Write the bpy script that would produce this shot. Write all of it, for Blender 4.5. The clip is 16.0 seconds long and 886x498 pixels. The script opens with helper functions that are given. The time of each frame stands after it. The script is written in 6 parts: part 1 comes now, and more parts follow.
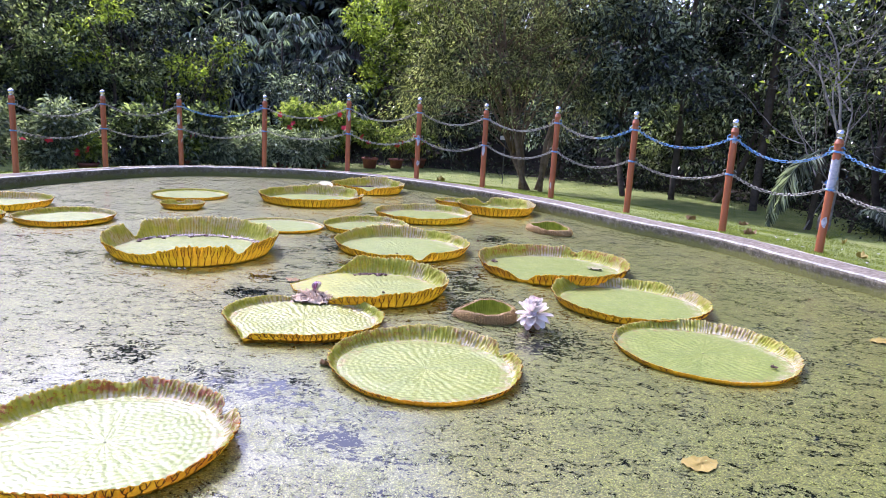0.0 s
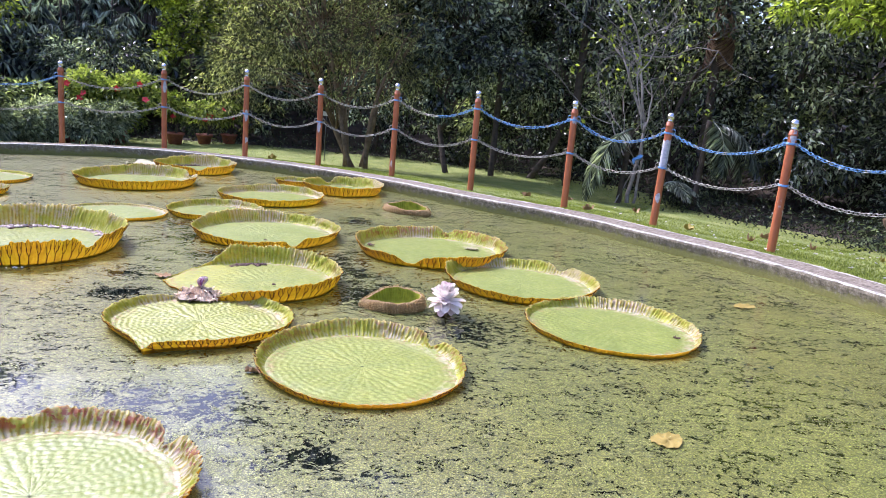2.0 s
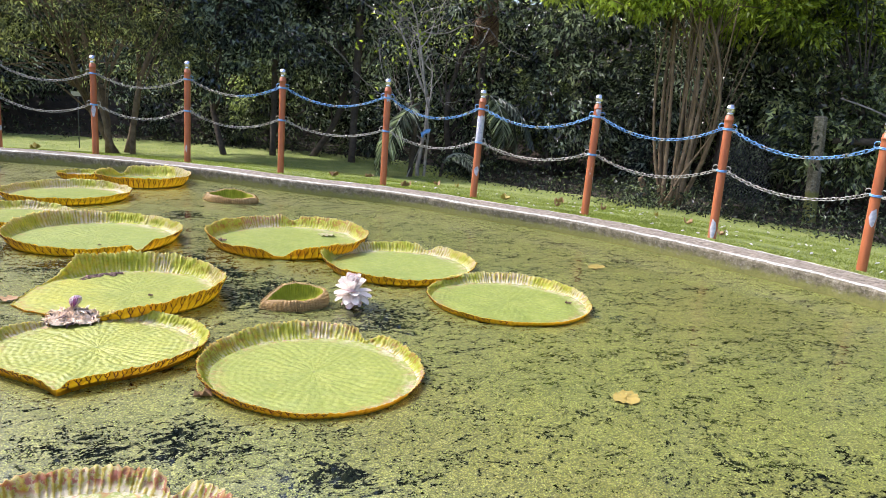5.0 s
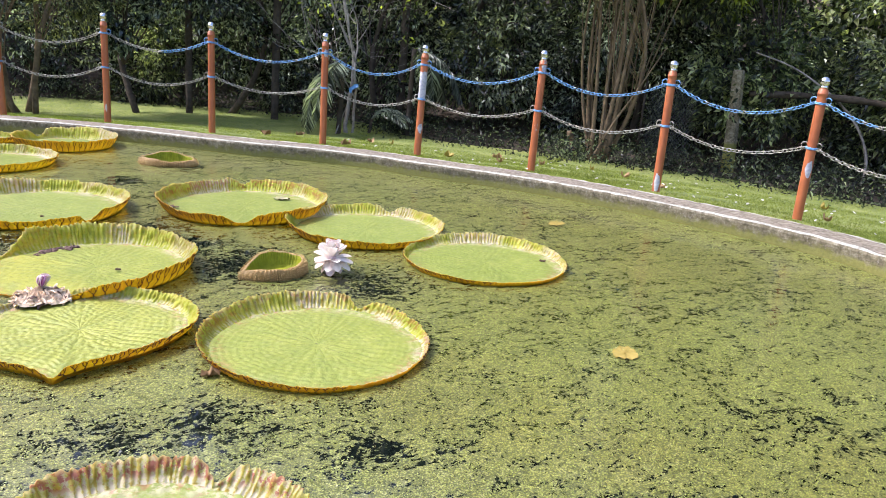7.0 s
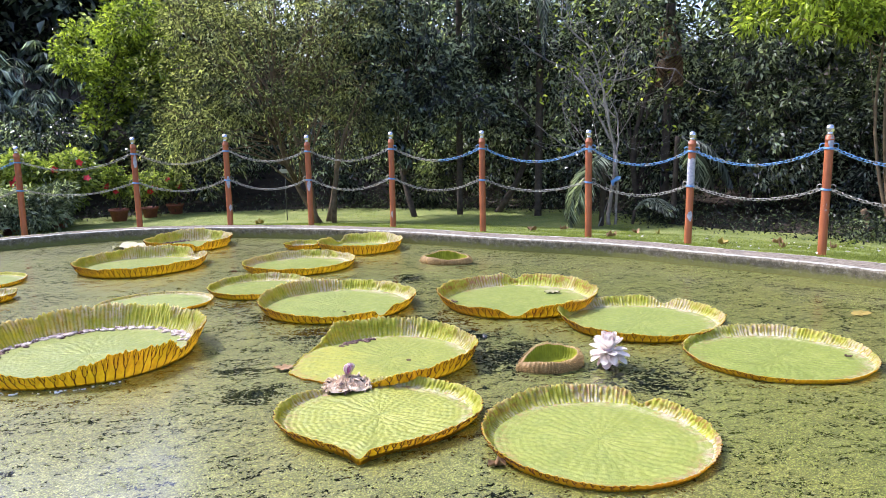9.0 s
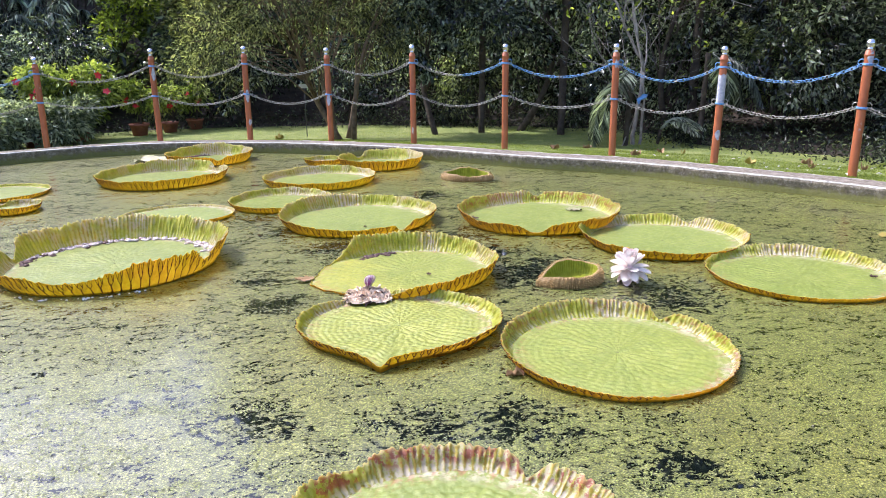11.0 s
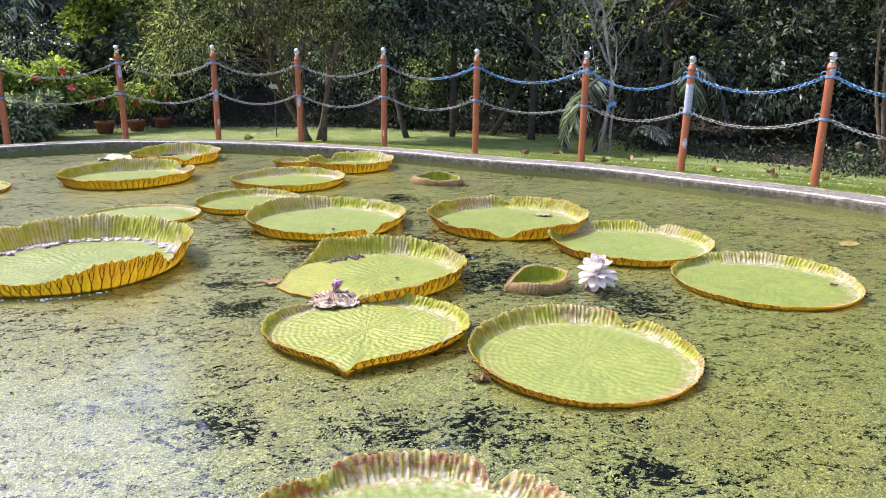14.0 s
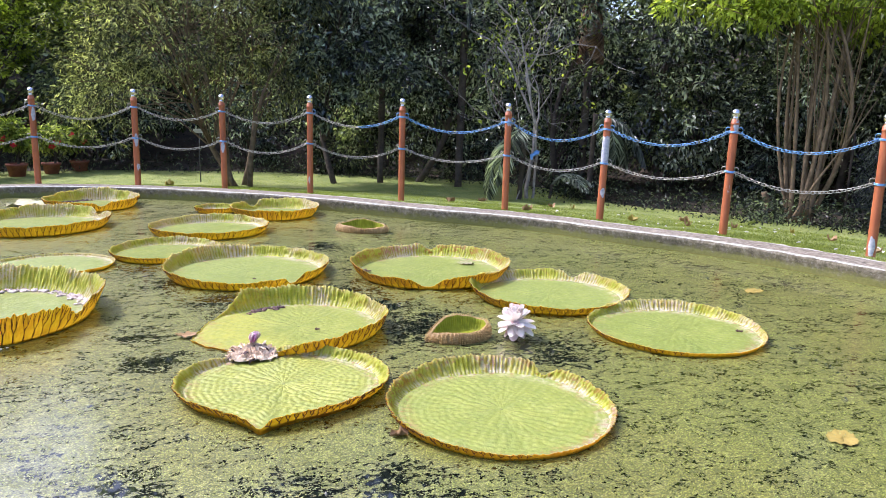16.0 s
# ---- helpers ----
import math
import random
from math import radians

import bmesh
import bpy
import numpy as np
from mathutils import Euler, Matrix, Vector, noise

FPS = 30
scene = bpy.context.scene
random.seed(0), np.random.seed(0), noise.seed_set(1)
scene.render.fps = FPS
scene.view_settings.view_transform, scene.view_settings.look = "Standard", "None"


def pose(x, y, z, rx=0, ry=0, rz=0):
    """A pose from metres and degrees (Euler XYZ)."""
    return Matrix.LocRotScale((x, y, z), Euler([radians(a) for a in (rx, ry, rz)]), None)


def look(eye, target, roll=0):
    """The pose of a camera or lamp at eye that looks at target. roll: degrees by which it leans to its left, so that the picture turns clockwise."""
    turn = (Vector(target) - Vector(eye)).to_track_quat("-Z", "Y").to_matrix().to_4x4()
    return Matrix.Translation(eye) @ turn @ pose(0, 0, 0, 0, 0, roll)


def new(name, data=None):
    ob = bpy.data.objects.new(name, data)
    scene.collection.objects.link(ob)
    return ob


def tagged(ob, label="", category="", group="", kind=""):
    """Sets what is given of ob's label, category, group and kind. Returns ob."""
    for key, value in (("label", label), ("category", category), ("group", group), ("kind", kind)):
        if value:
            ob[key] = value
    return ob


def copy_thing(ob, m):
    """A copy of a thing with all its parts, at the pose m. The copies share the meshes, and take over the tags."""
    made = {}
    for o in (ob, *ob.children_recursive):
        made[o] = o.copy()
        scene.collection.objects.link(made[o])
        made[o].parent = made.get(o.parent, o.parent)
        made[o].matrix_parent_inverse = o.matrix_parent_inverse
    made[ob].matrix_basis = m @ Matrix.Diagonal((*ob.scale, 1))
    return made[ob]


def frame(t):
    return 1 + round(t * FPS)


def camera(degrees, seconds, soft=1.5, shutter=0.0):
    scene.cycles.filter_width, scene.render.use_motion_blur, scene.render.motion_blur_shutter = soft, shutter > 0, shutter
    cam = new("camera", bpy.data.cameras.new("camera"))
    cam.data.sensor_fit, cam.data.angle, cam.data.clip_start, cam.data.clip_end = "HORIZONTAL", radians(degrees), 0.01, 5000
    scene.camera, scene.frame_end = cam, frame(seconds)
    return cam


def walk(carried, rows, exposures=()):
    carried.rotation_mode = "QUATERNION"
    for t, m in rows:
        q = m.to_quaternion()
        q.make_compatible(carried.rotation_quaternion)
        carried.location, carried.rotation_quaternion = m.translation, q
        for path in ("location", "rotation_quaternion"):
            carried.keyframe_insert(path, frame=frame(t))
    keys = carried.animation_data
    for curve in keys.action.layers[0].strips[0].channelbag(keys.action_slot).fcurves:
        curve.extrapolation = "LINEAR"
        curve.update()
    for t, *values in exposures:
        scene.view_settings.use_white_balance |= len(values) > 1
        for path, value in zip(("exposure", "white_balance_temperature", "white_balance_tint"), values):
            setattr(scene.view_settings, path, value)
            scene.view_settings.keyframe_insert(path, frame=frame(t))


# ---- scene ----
cam = camera(63.0, 16.0, 0.5)

PATH = [
    (0, (0.488, 0.256, 1.438), (0.048, 2.165, 1.039), 3.0),
    (0.5, (0.305, 0.241, 1.442), (0.108, 2.193, 1.057), 4.5),
    (1, (0.072, 0.289, 1.42), (0.045, 2.251, 1.03), 5.4),
    (1.5, (-0.103, 0.369, 1.426), (-0.116, 2.321, 0.991), 2.8),
    (2, (-0.274, 0.4, 1.416), (-0.147, 2.349, 0.987), 4.6),
    (2.5, (-0.43, 0.386, 1.429), (-0.067, 2.3, 0.976), 4.0),
    (3, (-0.601, 0.43, 1.435), (-0.016, 2.291, 0.994), 4.8),
    (3.2, (-0.678, 0.472, 1.411), (-0.046, 2.322, 0.988), 5.1),
    (5.5, (-1.333, 0.745, 1.412), (-0.498, 2.499, 0.937), 4.0),
    (6, (-1.44, 0.853, 1.391), (-0.565, 2.562, 0.829), 4.6),
    (6.5, (-1.502, 0.912, 1.408), (-0.594, 2.602, 0.842), 4.2),
    (7, (-1.585, 0.911, 1.423), (-0.575, 2.547, 0.871), 4.3),
    (7.5, (-1.619, 0.921, 1.43), (-0.56, 2.531, 0.894), 5.1),
    (8, (-1.612, 0.946, 1.433), (-0.752, 2.668, 0.89), 4.4),
    (8.5, (-1.651, 0.934, 1.442), (-1.05, 2.801, 1.053), 0.8),
    (9, (-1.679, 0.913, 1.424), (-1.313, 2.853, 1.106), -1.5),
    (9.5, (-1.682, 0.94, 1.395), (-1.399, 2.858, 0.905), -1.8),
    (9.7, (-1.688, 0.932, 1.388), (-1.418, 2.844, 0.867), -1.8),
    (12, (-1.678, 0.945, 1.377), (-1.349, 2.845, 0.846), -0.5),
    (12.5, (-1.674, 0.949, 1.375), (-1.339, 2.848, 0.846), -0.4),
    (13, (-1.671, 0.949, 1.377), (-1.326, 2.847, 0.849), -0.2),
    (13.5, (-1.67, 0.95, 1.376), (-1.309, 2.846, 0.849), -0.1),
    (14, (-1.673, 0.951, 1.38), (-1.291, 2.844, 0.857), 0.2),
    (14.5, (-1.674, 0.954, 1.387), (-1.267, 2.844, 0.876), 0.4),
    (15, (-1.654, 0.928, 1.413), (-1.183, 2.814, 0.943), 0.9),
    (15.5, (-1.636, 0.929, 1.427), (-1.094, 2.806, 1.0), 1.3),
    (16, (-1.619, 0.922, 1.428), (-1.046, 2.795, 1.025), 1.3),
]
EXPOSURES = [(0.0, 1.38, 5350, 35), (1.5, 1.38, 5450, 32), (3.0, 1.38, 5700, 26), (5.5, 1.40, 5950, 19), (8.0, 1.40, 5900, 19), (9.5, 1.42, 5650, 23), (16.0, 1.42, 5700, 23)]
walk(cam, [(t, look(eye, target, roll)) for t, eye, target, roll in PATH], EXPOSURES)

# ---- sky, sun and exposure ----
SUN_AZ, SUN_EL = radians(-53), radians(51)
world = bpy.data.worlds.new("sky")
scene.world = world
world.use_nodes = True
_wn = world.node_tree.nodes
_sky = _wn.new("ShaderNodeTexSky")
_sky.sky_type, _sky.sun_disc = "NISHITA", False
_sky.sun_elevation, _sky.sun_rotation = SUN_EL, SUN_AZ
_sky.dust_density, _sky.air_density = 3.5, 1.0
world.node_tree.links.new(_sky.outputs[0], _wn["Background"].inputs[0])
_wn["Background"].inputs[1].default_value = 0.15
_sl = bpy.data.lights.new("sun", "SUN")
_sl.energy, _sl.angle, _sl.color = 2.2, radians(0.6), (1.0, 0.96, 0.90)
sun = new("sun", _sl)
_sd = Vector((math.sin(SUN_AZ) * math.cos(SUN_EL), math.cos(SUN_AZ) * math.cos(SUN_EL), math.sin(SUN_EL)))
sun.matrix_world = look(_sd * 60, (0, 0, 0))


# ---- material kit ----
def mat(name, rough=0.6, metal=0.0, spec=0.5):
    m = bpy.data.materials.new(name)
    m.use_nodes = True
    b = m.node_tree.nodes["Principled BSDF"]
    b.inputs["Roughness"].default_value, b.inputs["Metallic"].default_value = rough, metal
    b.inputs["Specular IOR Level"].default_value = spec
    return m, m.node_tree.nodes, m.node_tree.links, b


def nz(n, l, scale, detail=4.0, rough=0.6, vec=None, dist=0.0):
    t = n.new("ShaderNodeTexNoise")
    t.inputs["Scale"].default_value, t.inputs["Detail"].default_value = scale, detail
    t.inputs["Roughness"].default_value, t.inputs["Distortion"].default_value = rough, dist
    if vec:
        l.new(vec, t.inputs["Vector"])
    return t.outputs["Fac"]


def pos(n):
    return n.new("ShaderNodeNewGeometry").outputs["Position"]


def obj(n):
    return n.new("ShaderNodeTexCoord").outputs["Object"]


def ramp(n, l, fac, *stops):
    r = n.new("ShaderNodeValToRGB")
    e = r.color_ramp.elements
    while len(e) < len(stops):
        e.new(0.5)
    for s, (p, c) in zip(e, stops):
        s.position, s.color = p, (*c, 1) if len(c) == 3 else c
    l.new(fac, r.inputs[0])
    return r.outputs[0]


def mix(n, l, fac, a, b, kind="MIX"):
    m = n.new("ShaderNodeMix")
    m.data_type, m.blend_type = "RGBA", kind
    for sock, v in ((m.inputs[0], fac), (m.inputs[6], a), (m.inputs[7], b)):
        if isinstance(v, (int, float)):
            sock.default_value = v
        elif isinstance(v, tuple):
            sock.default_value = (*v, 1)
        else:
            l.new(v, sock)
    return m.outputs[2]


def calc(n, l, op, a, b=0.0, clamp=False):
    m = n.new("ShaderNodeMath")
    m.operation, m.use_clamp = op, clamp
    for sock, v in ((m.inputs[0], a), (m.inputs[1], b)):
        if isinstance(v, (int, float)):
            sock.default_value = v
        else:
            l.new(v, sock)
    return m.outputs[0]


def step_map(n, l, v, a, b, c=0.0, d=1.0):
    m = n.new("ShaderNodeMapRange")
    m.inputs[1].default_value, m.inputs[2].default_value = a, b
    m.inputs[3].default_value, m.inputs[4].default_value = c, d
    l.new(v, m.inputs[0])
    return m.outputs[0]


def relief(n, l, b, height, strength=0.4, distance=0.01):
    u = n.new("ShaderNodeBump")
    u.inputs["Strength"].default_value, u.inputs["Distance"].default_value = strength, distance
    l.new(height, u.inputs["Height"])
    l.new(u.outputs[0], b.inputs["Normal"])


def stretched(n, l, vec, sx, sy, sz):
    m = n.new("ShaderNodeMapping")
    m.inputs["Scale"].default_value = (sx, sy, sz)
    l.new(vec, m.inputs["Vector"])
    return m.outputs[0]


def thin(m, n, l, b, colour, amount):
    """Lets light through a leaf."""
    t = n.new("ShaderNodeBsdfTranslucent")
    if isinstance(colour, tuple):
        t.inputs[0].default_value = (*colour, 1)
    else:
        l.new(colour, t.inputs[0])
    s = n.new("ShaderNodeMixShader")
    s.inputs[0].default_value = amount
    l.new(b.outputs[0], s.inputs[1])
    l.new(t.outputs[0], s.inputs[2])
    l.new(s.outputs[0], n["Material Output"].inputs[0])


def plain_mat(name, a, b_, scale, rough, metal=0.0, bump=0.2, spec=0.5, dist=0.003):
    m, n, l, b = mat(name, rough, metal, spec)
    v = obj(n)
    f = nz(n, l, scale, 6, 0.65, v)
    l.new(ramp(n, l, f, (0.3, a), (0.7, b_)), b.inputs["Base Color"])
    relief(n, l, b, nz(n, l, scale * 5, 4, 0.6, v), bump, dist)
    return m


def leaf_mat(name, dark, mid, light, see=0.3, rough=0.42, spec=0.5, shy=0.0):
    """Leaves: colour varies from leaf to leaf and along the crown; shade and glints are painted in too."""
    m, n, l, b = mat(name, rough, 0, spec)
    isl = n.new("ShaderNodeNewGeometry").outputs["Random Per Island"]
    big = nz(n, l, 0.9, 3, 0.6, pos(n))
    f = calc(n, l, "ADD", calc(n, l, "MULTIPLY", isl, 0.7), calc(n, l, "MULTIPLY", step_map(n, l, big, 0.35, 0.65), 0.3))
    # ends darkened and lightened to put shaded gaps and sun glints into the colour
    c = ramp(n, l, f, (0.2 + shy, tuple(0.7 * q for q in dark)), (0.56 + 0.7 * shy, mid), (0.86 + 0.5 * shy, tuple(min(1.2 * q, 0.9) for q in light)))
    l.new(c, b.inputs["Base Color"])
    thin(m, n, l, b, mix(n, l, 1.0, c, (1.35, 1.5, 0.6), "MULTIPLY"), see + 0.12)
    return m


# pond surface: a skin of duckweed with gaps of open dark water
def pond_skin_mat():
    m, n, l, b = mat("duckweed_water", 0.5)
    p = pos(n)
    # fronds of a few millimetres, in two sizes, with dark water between them
    def fronds(scale):
        v = n.new("ShaderNodeTexVoronoi")
        v.inputs["Scale"].default_value = scale
        l.new(p, v.inputs["Vector"])
        c = n.new("ShaderNodeSeparateColor")
        l.new(v.outputs["Color"], c.inputs[0])
        return v.outputs["Distance"], c.outputs[0], c.outputs[1]
    d1, r1, s1 = fronds(150)
    d2, r2, s2 = fronds(64)
    gap = step_map(n, l, calc(n, l, "ADD", d1, calc(n, l, "MULTIPLY", s1, 0.22)), 0.50, 0.66)
    grain = calc(n, l, "ADD", calc(n, l, "MULTIPLY", r1, 0.62), calc(n, l, "MULTIPLY", r2, 0.38))
    big = nz(n, l, 0.55, 4, 0.6, p)
    green = ramp(n, l, grain, (0.15, (0.10, 0.115, 0.014)), (0.42, (0.235, 0.254, 0.036)), (0.72, (0.375, 0.392, 0.088)), (0.95, (0.53, 0.53, 0.21)))
    olive = ramp(n, l, grain, (0.15, (0.105, 0.105, 0.014)), (0.42, (0.245, 0.243, 0.034)), (0.72, (0.37, 0.355, 0.075)), (0.95, (0.51, 0.49, 0.19)))
    col = mix(n, l, step_map(n, l, big, 0.4, 0.6), green, olive)
    tone = step_map(n, l, nz(n, l, 5, 5, 0.7, p, 0.5), 0.3, 0.7, 0.0, 0.55)
    col = mix(n, l, tone, col, mix(n, l, 0.5, col, (0.05, 0.06, 0.01)))
    # winding cracks, clots and open places
    fine = nz(n, l, 24, 5, 0.7, stretched(n, l, p, 1.0, 1.4, 1.0), 0.8)
    crack = nz(n, l, 6.5, 7, 0.74, stretched(n, l, p, 0.85, 1.25, 1.0), 1.4)
    ridge = calc(n, l, "ABSOLUTE", calc(n, l, "SUBTRACT", nz(n, l, 4.2, 5, 0.62, stretched(n, l, p, 0.8, 1.5, 1.0), 0.9), 0.5))
    mid = nz(n, l, 1.3, 4, 0.6, p, 0.4)
    open_ = None
    for x, y, r in OPEN_WATER:
        d = n.new("ShaderNodeVectorMath")
        d.operation = "DISTANCE"
        l.new(p, d.inputs[0])
        d.inputs[1].default_value = (x, y, 0)
        near = step_map(n, l, d.outputs["Value"], r, 0.0)
        open_ = near if open_ is None else calc(n, l, "MAXIMUM", open_, near)
    g = calc(n, l, "ADD", calc(n, l, "MULTIPLY", crack, 0.6), calc(n, l, "MULTIPLY", fine, 0.4))
    g = calc(n, l, "ADD", g, calc(n, l, "MULTIPLY", calc(n, l, "SUBTRACT", s2, 0.5), 0.10))
    g = calc(n, l, "ADD", g, calc(n, l, "MULTIPLY", calc(n, l, "SUBTRACT", s1, 0.5), 0.08))
    g = calc(n, l, "SUBTRACT", g, calc(n, l, "MULTIPLY", calc(n, l, "SUBTRACT", mid, 0.5), 0.16))
    g = calc(n, l, "SUBTRACT", g, calc(n, l, "MULTIPLY", open_, 0.135))
    g = calc(n, l, "SUBTRACT", g, step_map(n, l, ridge, 0.03, 0.0, 0.0, 0.085))
    cover = step_map(n, l, g, 0.411, 0.421)
    half = step_map(n, l, g, 0.40, 0.50)
    col = mix(n, l, half, mix(n, l, 0.45, col, (0.04, 0.05, 0.008)), col)
    col = mix(n, l, calc(n, l, "MULTIPLY", gap, 0.65), col, (0.018, 0.022, 0.005))
    col = mix(n, l, cover, (0.004, 0.006, 0.005), col)
    l.new(col, b.inputs["Base Color"])
    l.new(step_map(n, l, cover, 0, 1, 0.03, 0.42), b.inputs["Roughness"])
    l.new(step_map(n, l, cover, 0, 1, 0.5, 0.48), b.inputs["Specular IOR Level"])
    l.new(step_map(n, l, cover, 0, 1, 0.0, 0.85), b.inputs["Coat Weight"])
    b.inputs["Coat Roughness"].default_value, b.inputs["Coat IOR"].default_value = 0.15, 1.5
    h = calc(n, l, "ADD", calc(n, l, "MULTIPLY", d1, -0.9), calc(n, l, "MULTIPLY", grain, 0.9))
    relief(n, l, b, calc(n, l, "MULTIPLY", h, cover), 0.4, 0.004)
    return m


# world (x, y, radius) of the thin places in the skin
OPEN_WATER = [(-0.9, 6.1, 0.7), (-0.45, 5.2, 0.5), (0.15, 4.62, 0.42), (-1.07, 3.34, 0.32), (-1.36, 3.43, 0.26), (-2.02, 3.57, 0.24), (-0.52, 2.95, 0.16), (-2.05, 6.6, 0.4),
              (-2.15, 5.4, 0.26), (-2.35, 7.2, 0.42), (-1.65, 6.12, 0.4), (-3.96, 5.45, 0.24), (-0.68, 7.9, 0.3), (0.35, 6.0, 0.3), (-0.6, 5.8, 0.4), (-2.0, 4.9, 0.25)]
POND = pond_skin_mat()


# ---- mesh kit ----
def mesh_from(name, verts, faces, mats=(), idx=None, smooth=True):
    """A mesh from arrays of corners and of faces with the same number of sides (or a list of such arrays)."""
    me = bpy.data.meshes.new(name)
    groups = faces if isinstance(faces, list) else [faces]
    verts = np.asarray(verts, np.float32)
    me.vertices.add(len(verts))
    me.vertices.foreach_set("co", verts.ravel())
    loops = np.concatenate([np.asarray(g, np.int32).ravel() for g in groups])
    counts = np.concatenate([np.full(len(g), np.asarray(g).shape[1], np.int32) for g in groups])
    starts = np.concatenate([[0], np.cumsum(counts)[:-1]]).astype(np.int32)
    me.loops.add(len(loops))
    me.loops.foreach_set("vertex_index", loops)
    me.polygons.add(len(counts))
    me.polygons.foreach_set("loop_start", starts)
    for m in mats:
        me.materials.append(m)
    if idx is not None:
        me.polygons.foreach_set("material_index", np.asarray(idx, np.int32))
    me.polygons.foreach_set("use_smooth", np.full(len(counts), smooth))
    me.update(calc_edges=True)
    me.validate()
    return me


def mark(me, name, values):
    """Stores a number for each corner of a mesh."""
    me.attributes.new(name, "FLOAT", "POINT").data.foreach_set("value", np.asarray(values, np.float32))
    return me


def thing(name, label, category, at=(0, 0, 0), group="", kind=""):
    ob = new(name)
    ob.empty_display_size = 0.1
    ob.location = at
    return tagged(ob, label, category, group, kind)


def part(name, me, parent, label="", kind=""):
    ob = new(name, me)
    ob.parent = parent
    return tagged(ob, label, kind=kind)


def joined(*blocks):
    """Several (verts, quads) blocks as one."""
    vs, fs, k = [], [], 0
    for v, f in blocks:
        vs.append(np.asarray(v, float))
        fs.append(np.asarray(f, int) + k)
        k += len(v)
    return np.concatenate(vs), np.concatenate(fs)


def tube(points, radii, sides=7, closed=False):
    """A tapered tube along points, as (verts, quads), with end caps pinched to points."""
    p = np.asarray(points, float)
    r = np.broadcast_to(np.asarray(radii, float), len(p)).copy()
    d = np.roll(p, -1, 0) - np.roll(p, 1, 0)
    if not closed:
        d[0], d[-1] = p[1] - p[0], p[-1] - p[-2]
        p = np.concatenate([p[:1], p, p[-1:]])
        d = np.concatenate([d[:1], d, d[-1:]])
        r = np.concatenate([[r[0] * 0.02], r, [r[-1] * 0.02]])
    d /= np.linalg.norm(d, axis=1)[:, None] + 1e-9
    ref = np.array([0.0, 0, 1]) if abs(d[:, 2]).mean() < 0.8 else np.array([1.0, 0, 0])
    u = np.cross(d, ref)
    u /= np.linalg.norm(u, axis=1)[:, None] + 1e-9
    w = np.cross(d, u)
    a = np.arange(sides) * 2 * np.pi / sides
    v = p[:, None] + r[:, None, None] * (np.cos(a)[None, :, None] * u[:, None] + np.sin(a)[None, :, None] * w[:, None])
    n = len(p)
    i = np.arange(n if closed else n - 1)[:, None]
    j = np.arange(sides)[None]
    i2, j2 = (i + 1) % n, (j + 1) % sides
    q = np.stack([i * sides + j, i * sides + j2, i2 * sides + j2, i2 * sides + j], -1).reshape(-1, 4)
    return v.reshape(-1, 3), q


def lathe(profile, sides=16):
    """A turned solid from (radius, height) pairs, as (verts, quads)."""
    pr = np.asarray(profile, float)
    a = np.arange(sides) * 2 * np.pi / sides
    v = np.stack([pr[:, None, 0] * np.cos(a), pr[:, None, 0] * np.sin(a), np.broadcast_to(pr[:, None, 1], (len(pr), sides))], -1)
    i = np.arange(len(pr) - 1)[:, None]
    j = np.arange(sides)[None]
    j2 = (j + 1) % sides
    q = np.stack([i * sides + j, i * sides + j2, (i + 1) * sides + j2, (i + 1) * sides + j], -1).reshape(-1, 4)
    return v.reshape(-1, 3), q


def smooth_loop(points, per=10, closed=True):
    """A Catmull-Rom line through points."""
    p = np.asarray(points, float)
    n = len(p)
    out = []
    for i in range(n if closed else n - 1):
        a, b, c, d = (p[(i + k) % n] if closed else p[min(max(i + k, 0), n - 1)] for k in (-1, 0, 1, 2))
        for t in np.arange(per) / per:
            out.append(0.5 * (2 * b + (c - a) * t + (2 * a - 5 * b + 4 * c - d) * t**2 + (3 * b - a - 3 * c + d) * t**3))
    if not closed:
        out.append(p[-1])
    return np.array(out)


def wave(x, seed, *freqs):
    """A smooth periodic wobble of the angle x, about -1 to 1."""
    rng = np.random.default_rng(seed)
    return sum(np.sin(f * x + rng.uniform(0, 6.28)) * rng.uniform(0.5, 1) for f in freqs) / len(freqs)


# ---- pond, kerb and ground ----
EDGE = [(3.82, 3.56), (3.82, 4.32), (3.54, 5.27), (3.17, 6.2), (2.8, 6.85), (2.37, 7.4), (1.6, 8.42), (0.59, 9.27), (-0.49, 10.3),
        (-1.65, 11.1), (-2.75, 11.63), (-4.2, 11.98), (-5.6, 11.6), (-6.55, 10.95), (-7.05, 10.0), (-7.35, 8.6), (-7.4, 6.8),
        (-7.0, 4.8), (-6.0, 3.0), (-4.6, 1.7), (-2.8, 1.05), (-1.0, 0.75), (0.8, 0.65), (2.3, 1.1), (3.35, 2.2)]
KERB_H, KERB_W = 0.15, 0.52
inner = smooth_loop(EDGE, 12)


def outward(loop):
    d = np.roll(loop, -1, 0) - np.roll(loop, 1, 0)
    d /= np.linalg.norm(d, axis=1)[:, None]
    n = np.stack([d[:, 1], -d[:, 0]], 1)
    return n if ((loop + n * 0.1 - loop.mean(0)) ** 2).sum() > ((loop - loop.mean(0)) ** 2).sum() else -n


NORM = outward(inner)
for _ in range(6):
    NORM = (np.roll(NORM, 1, 0) + NORM + np.roll(NORM, -1, 0)) / 3
    NORM /= np.linalg.norm(NORM, axis=1)[:, None]


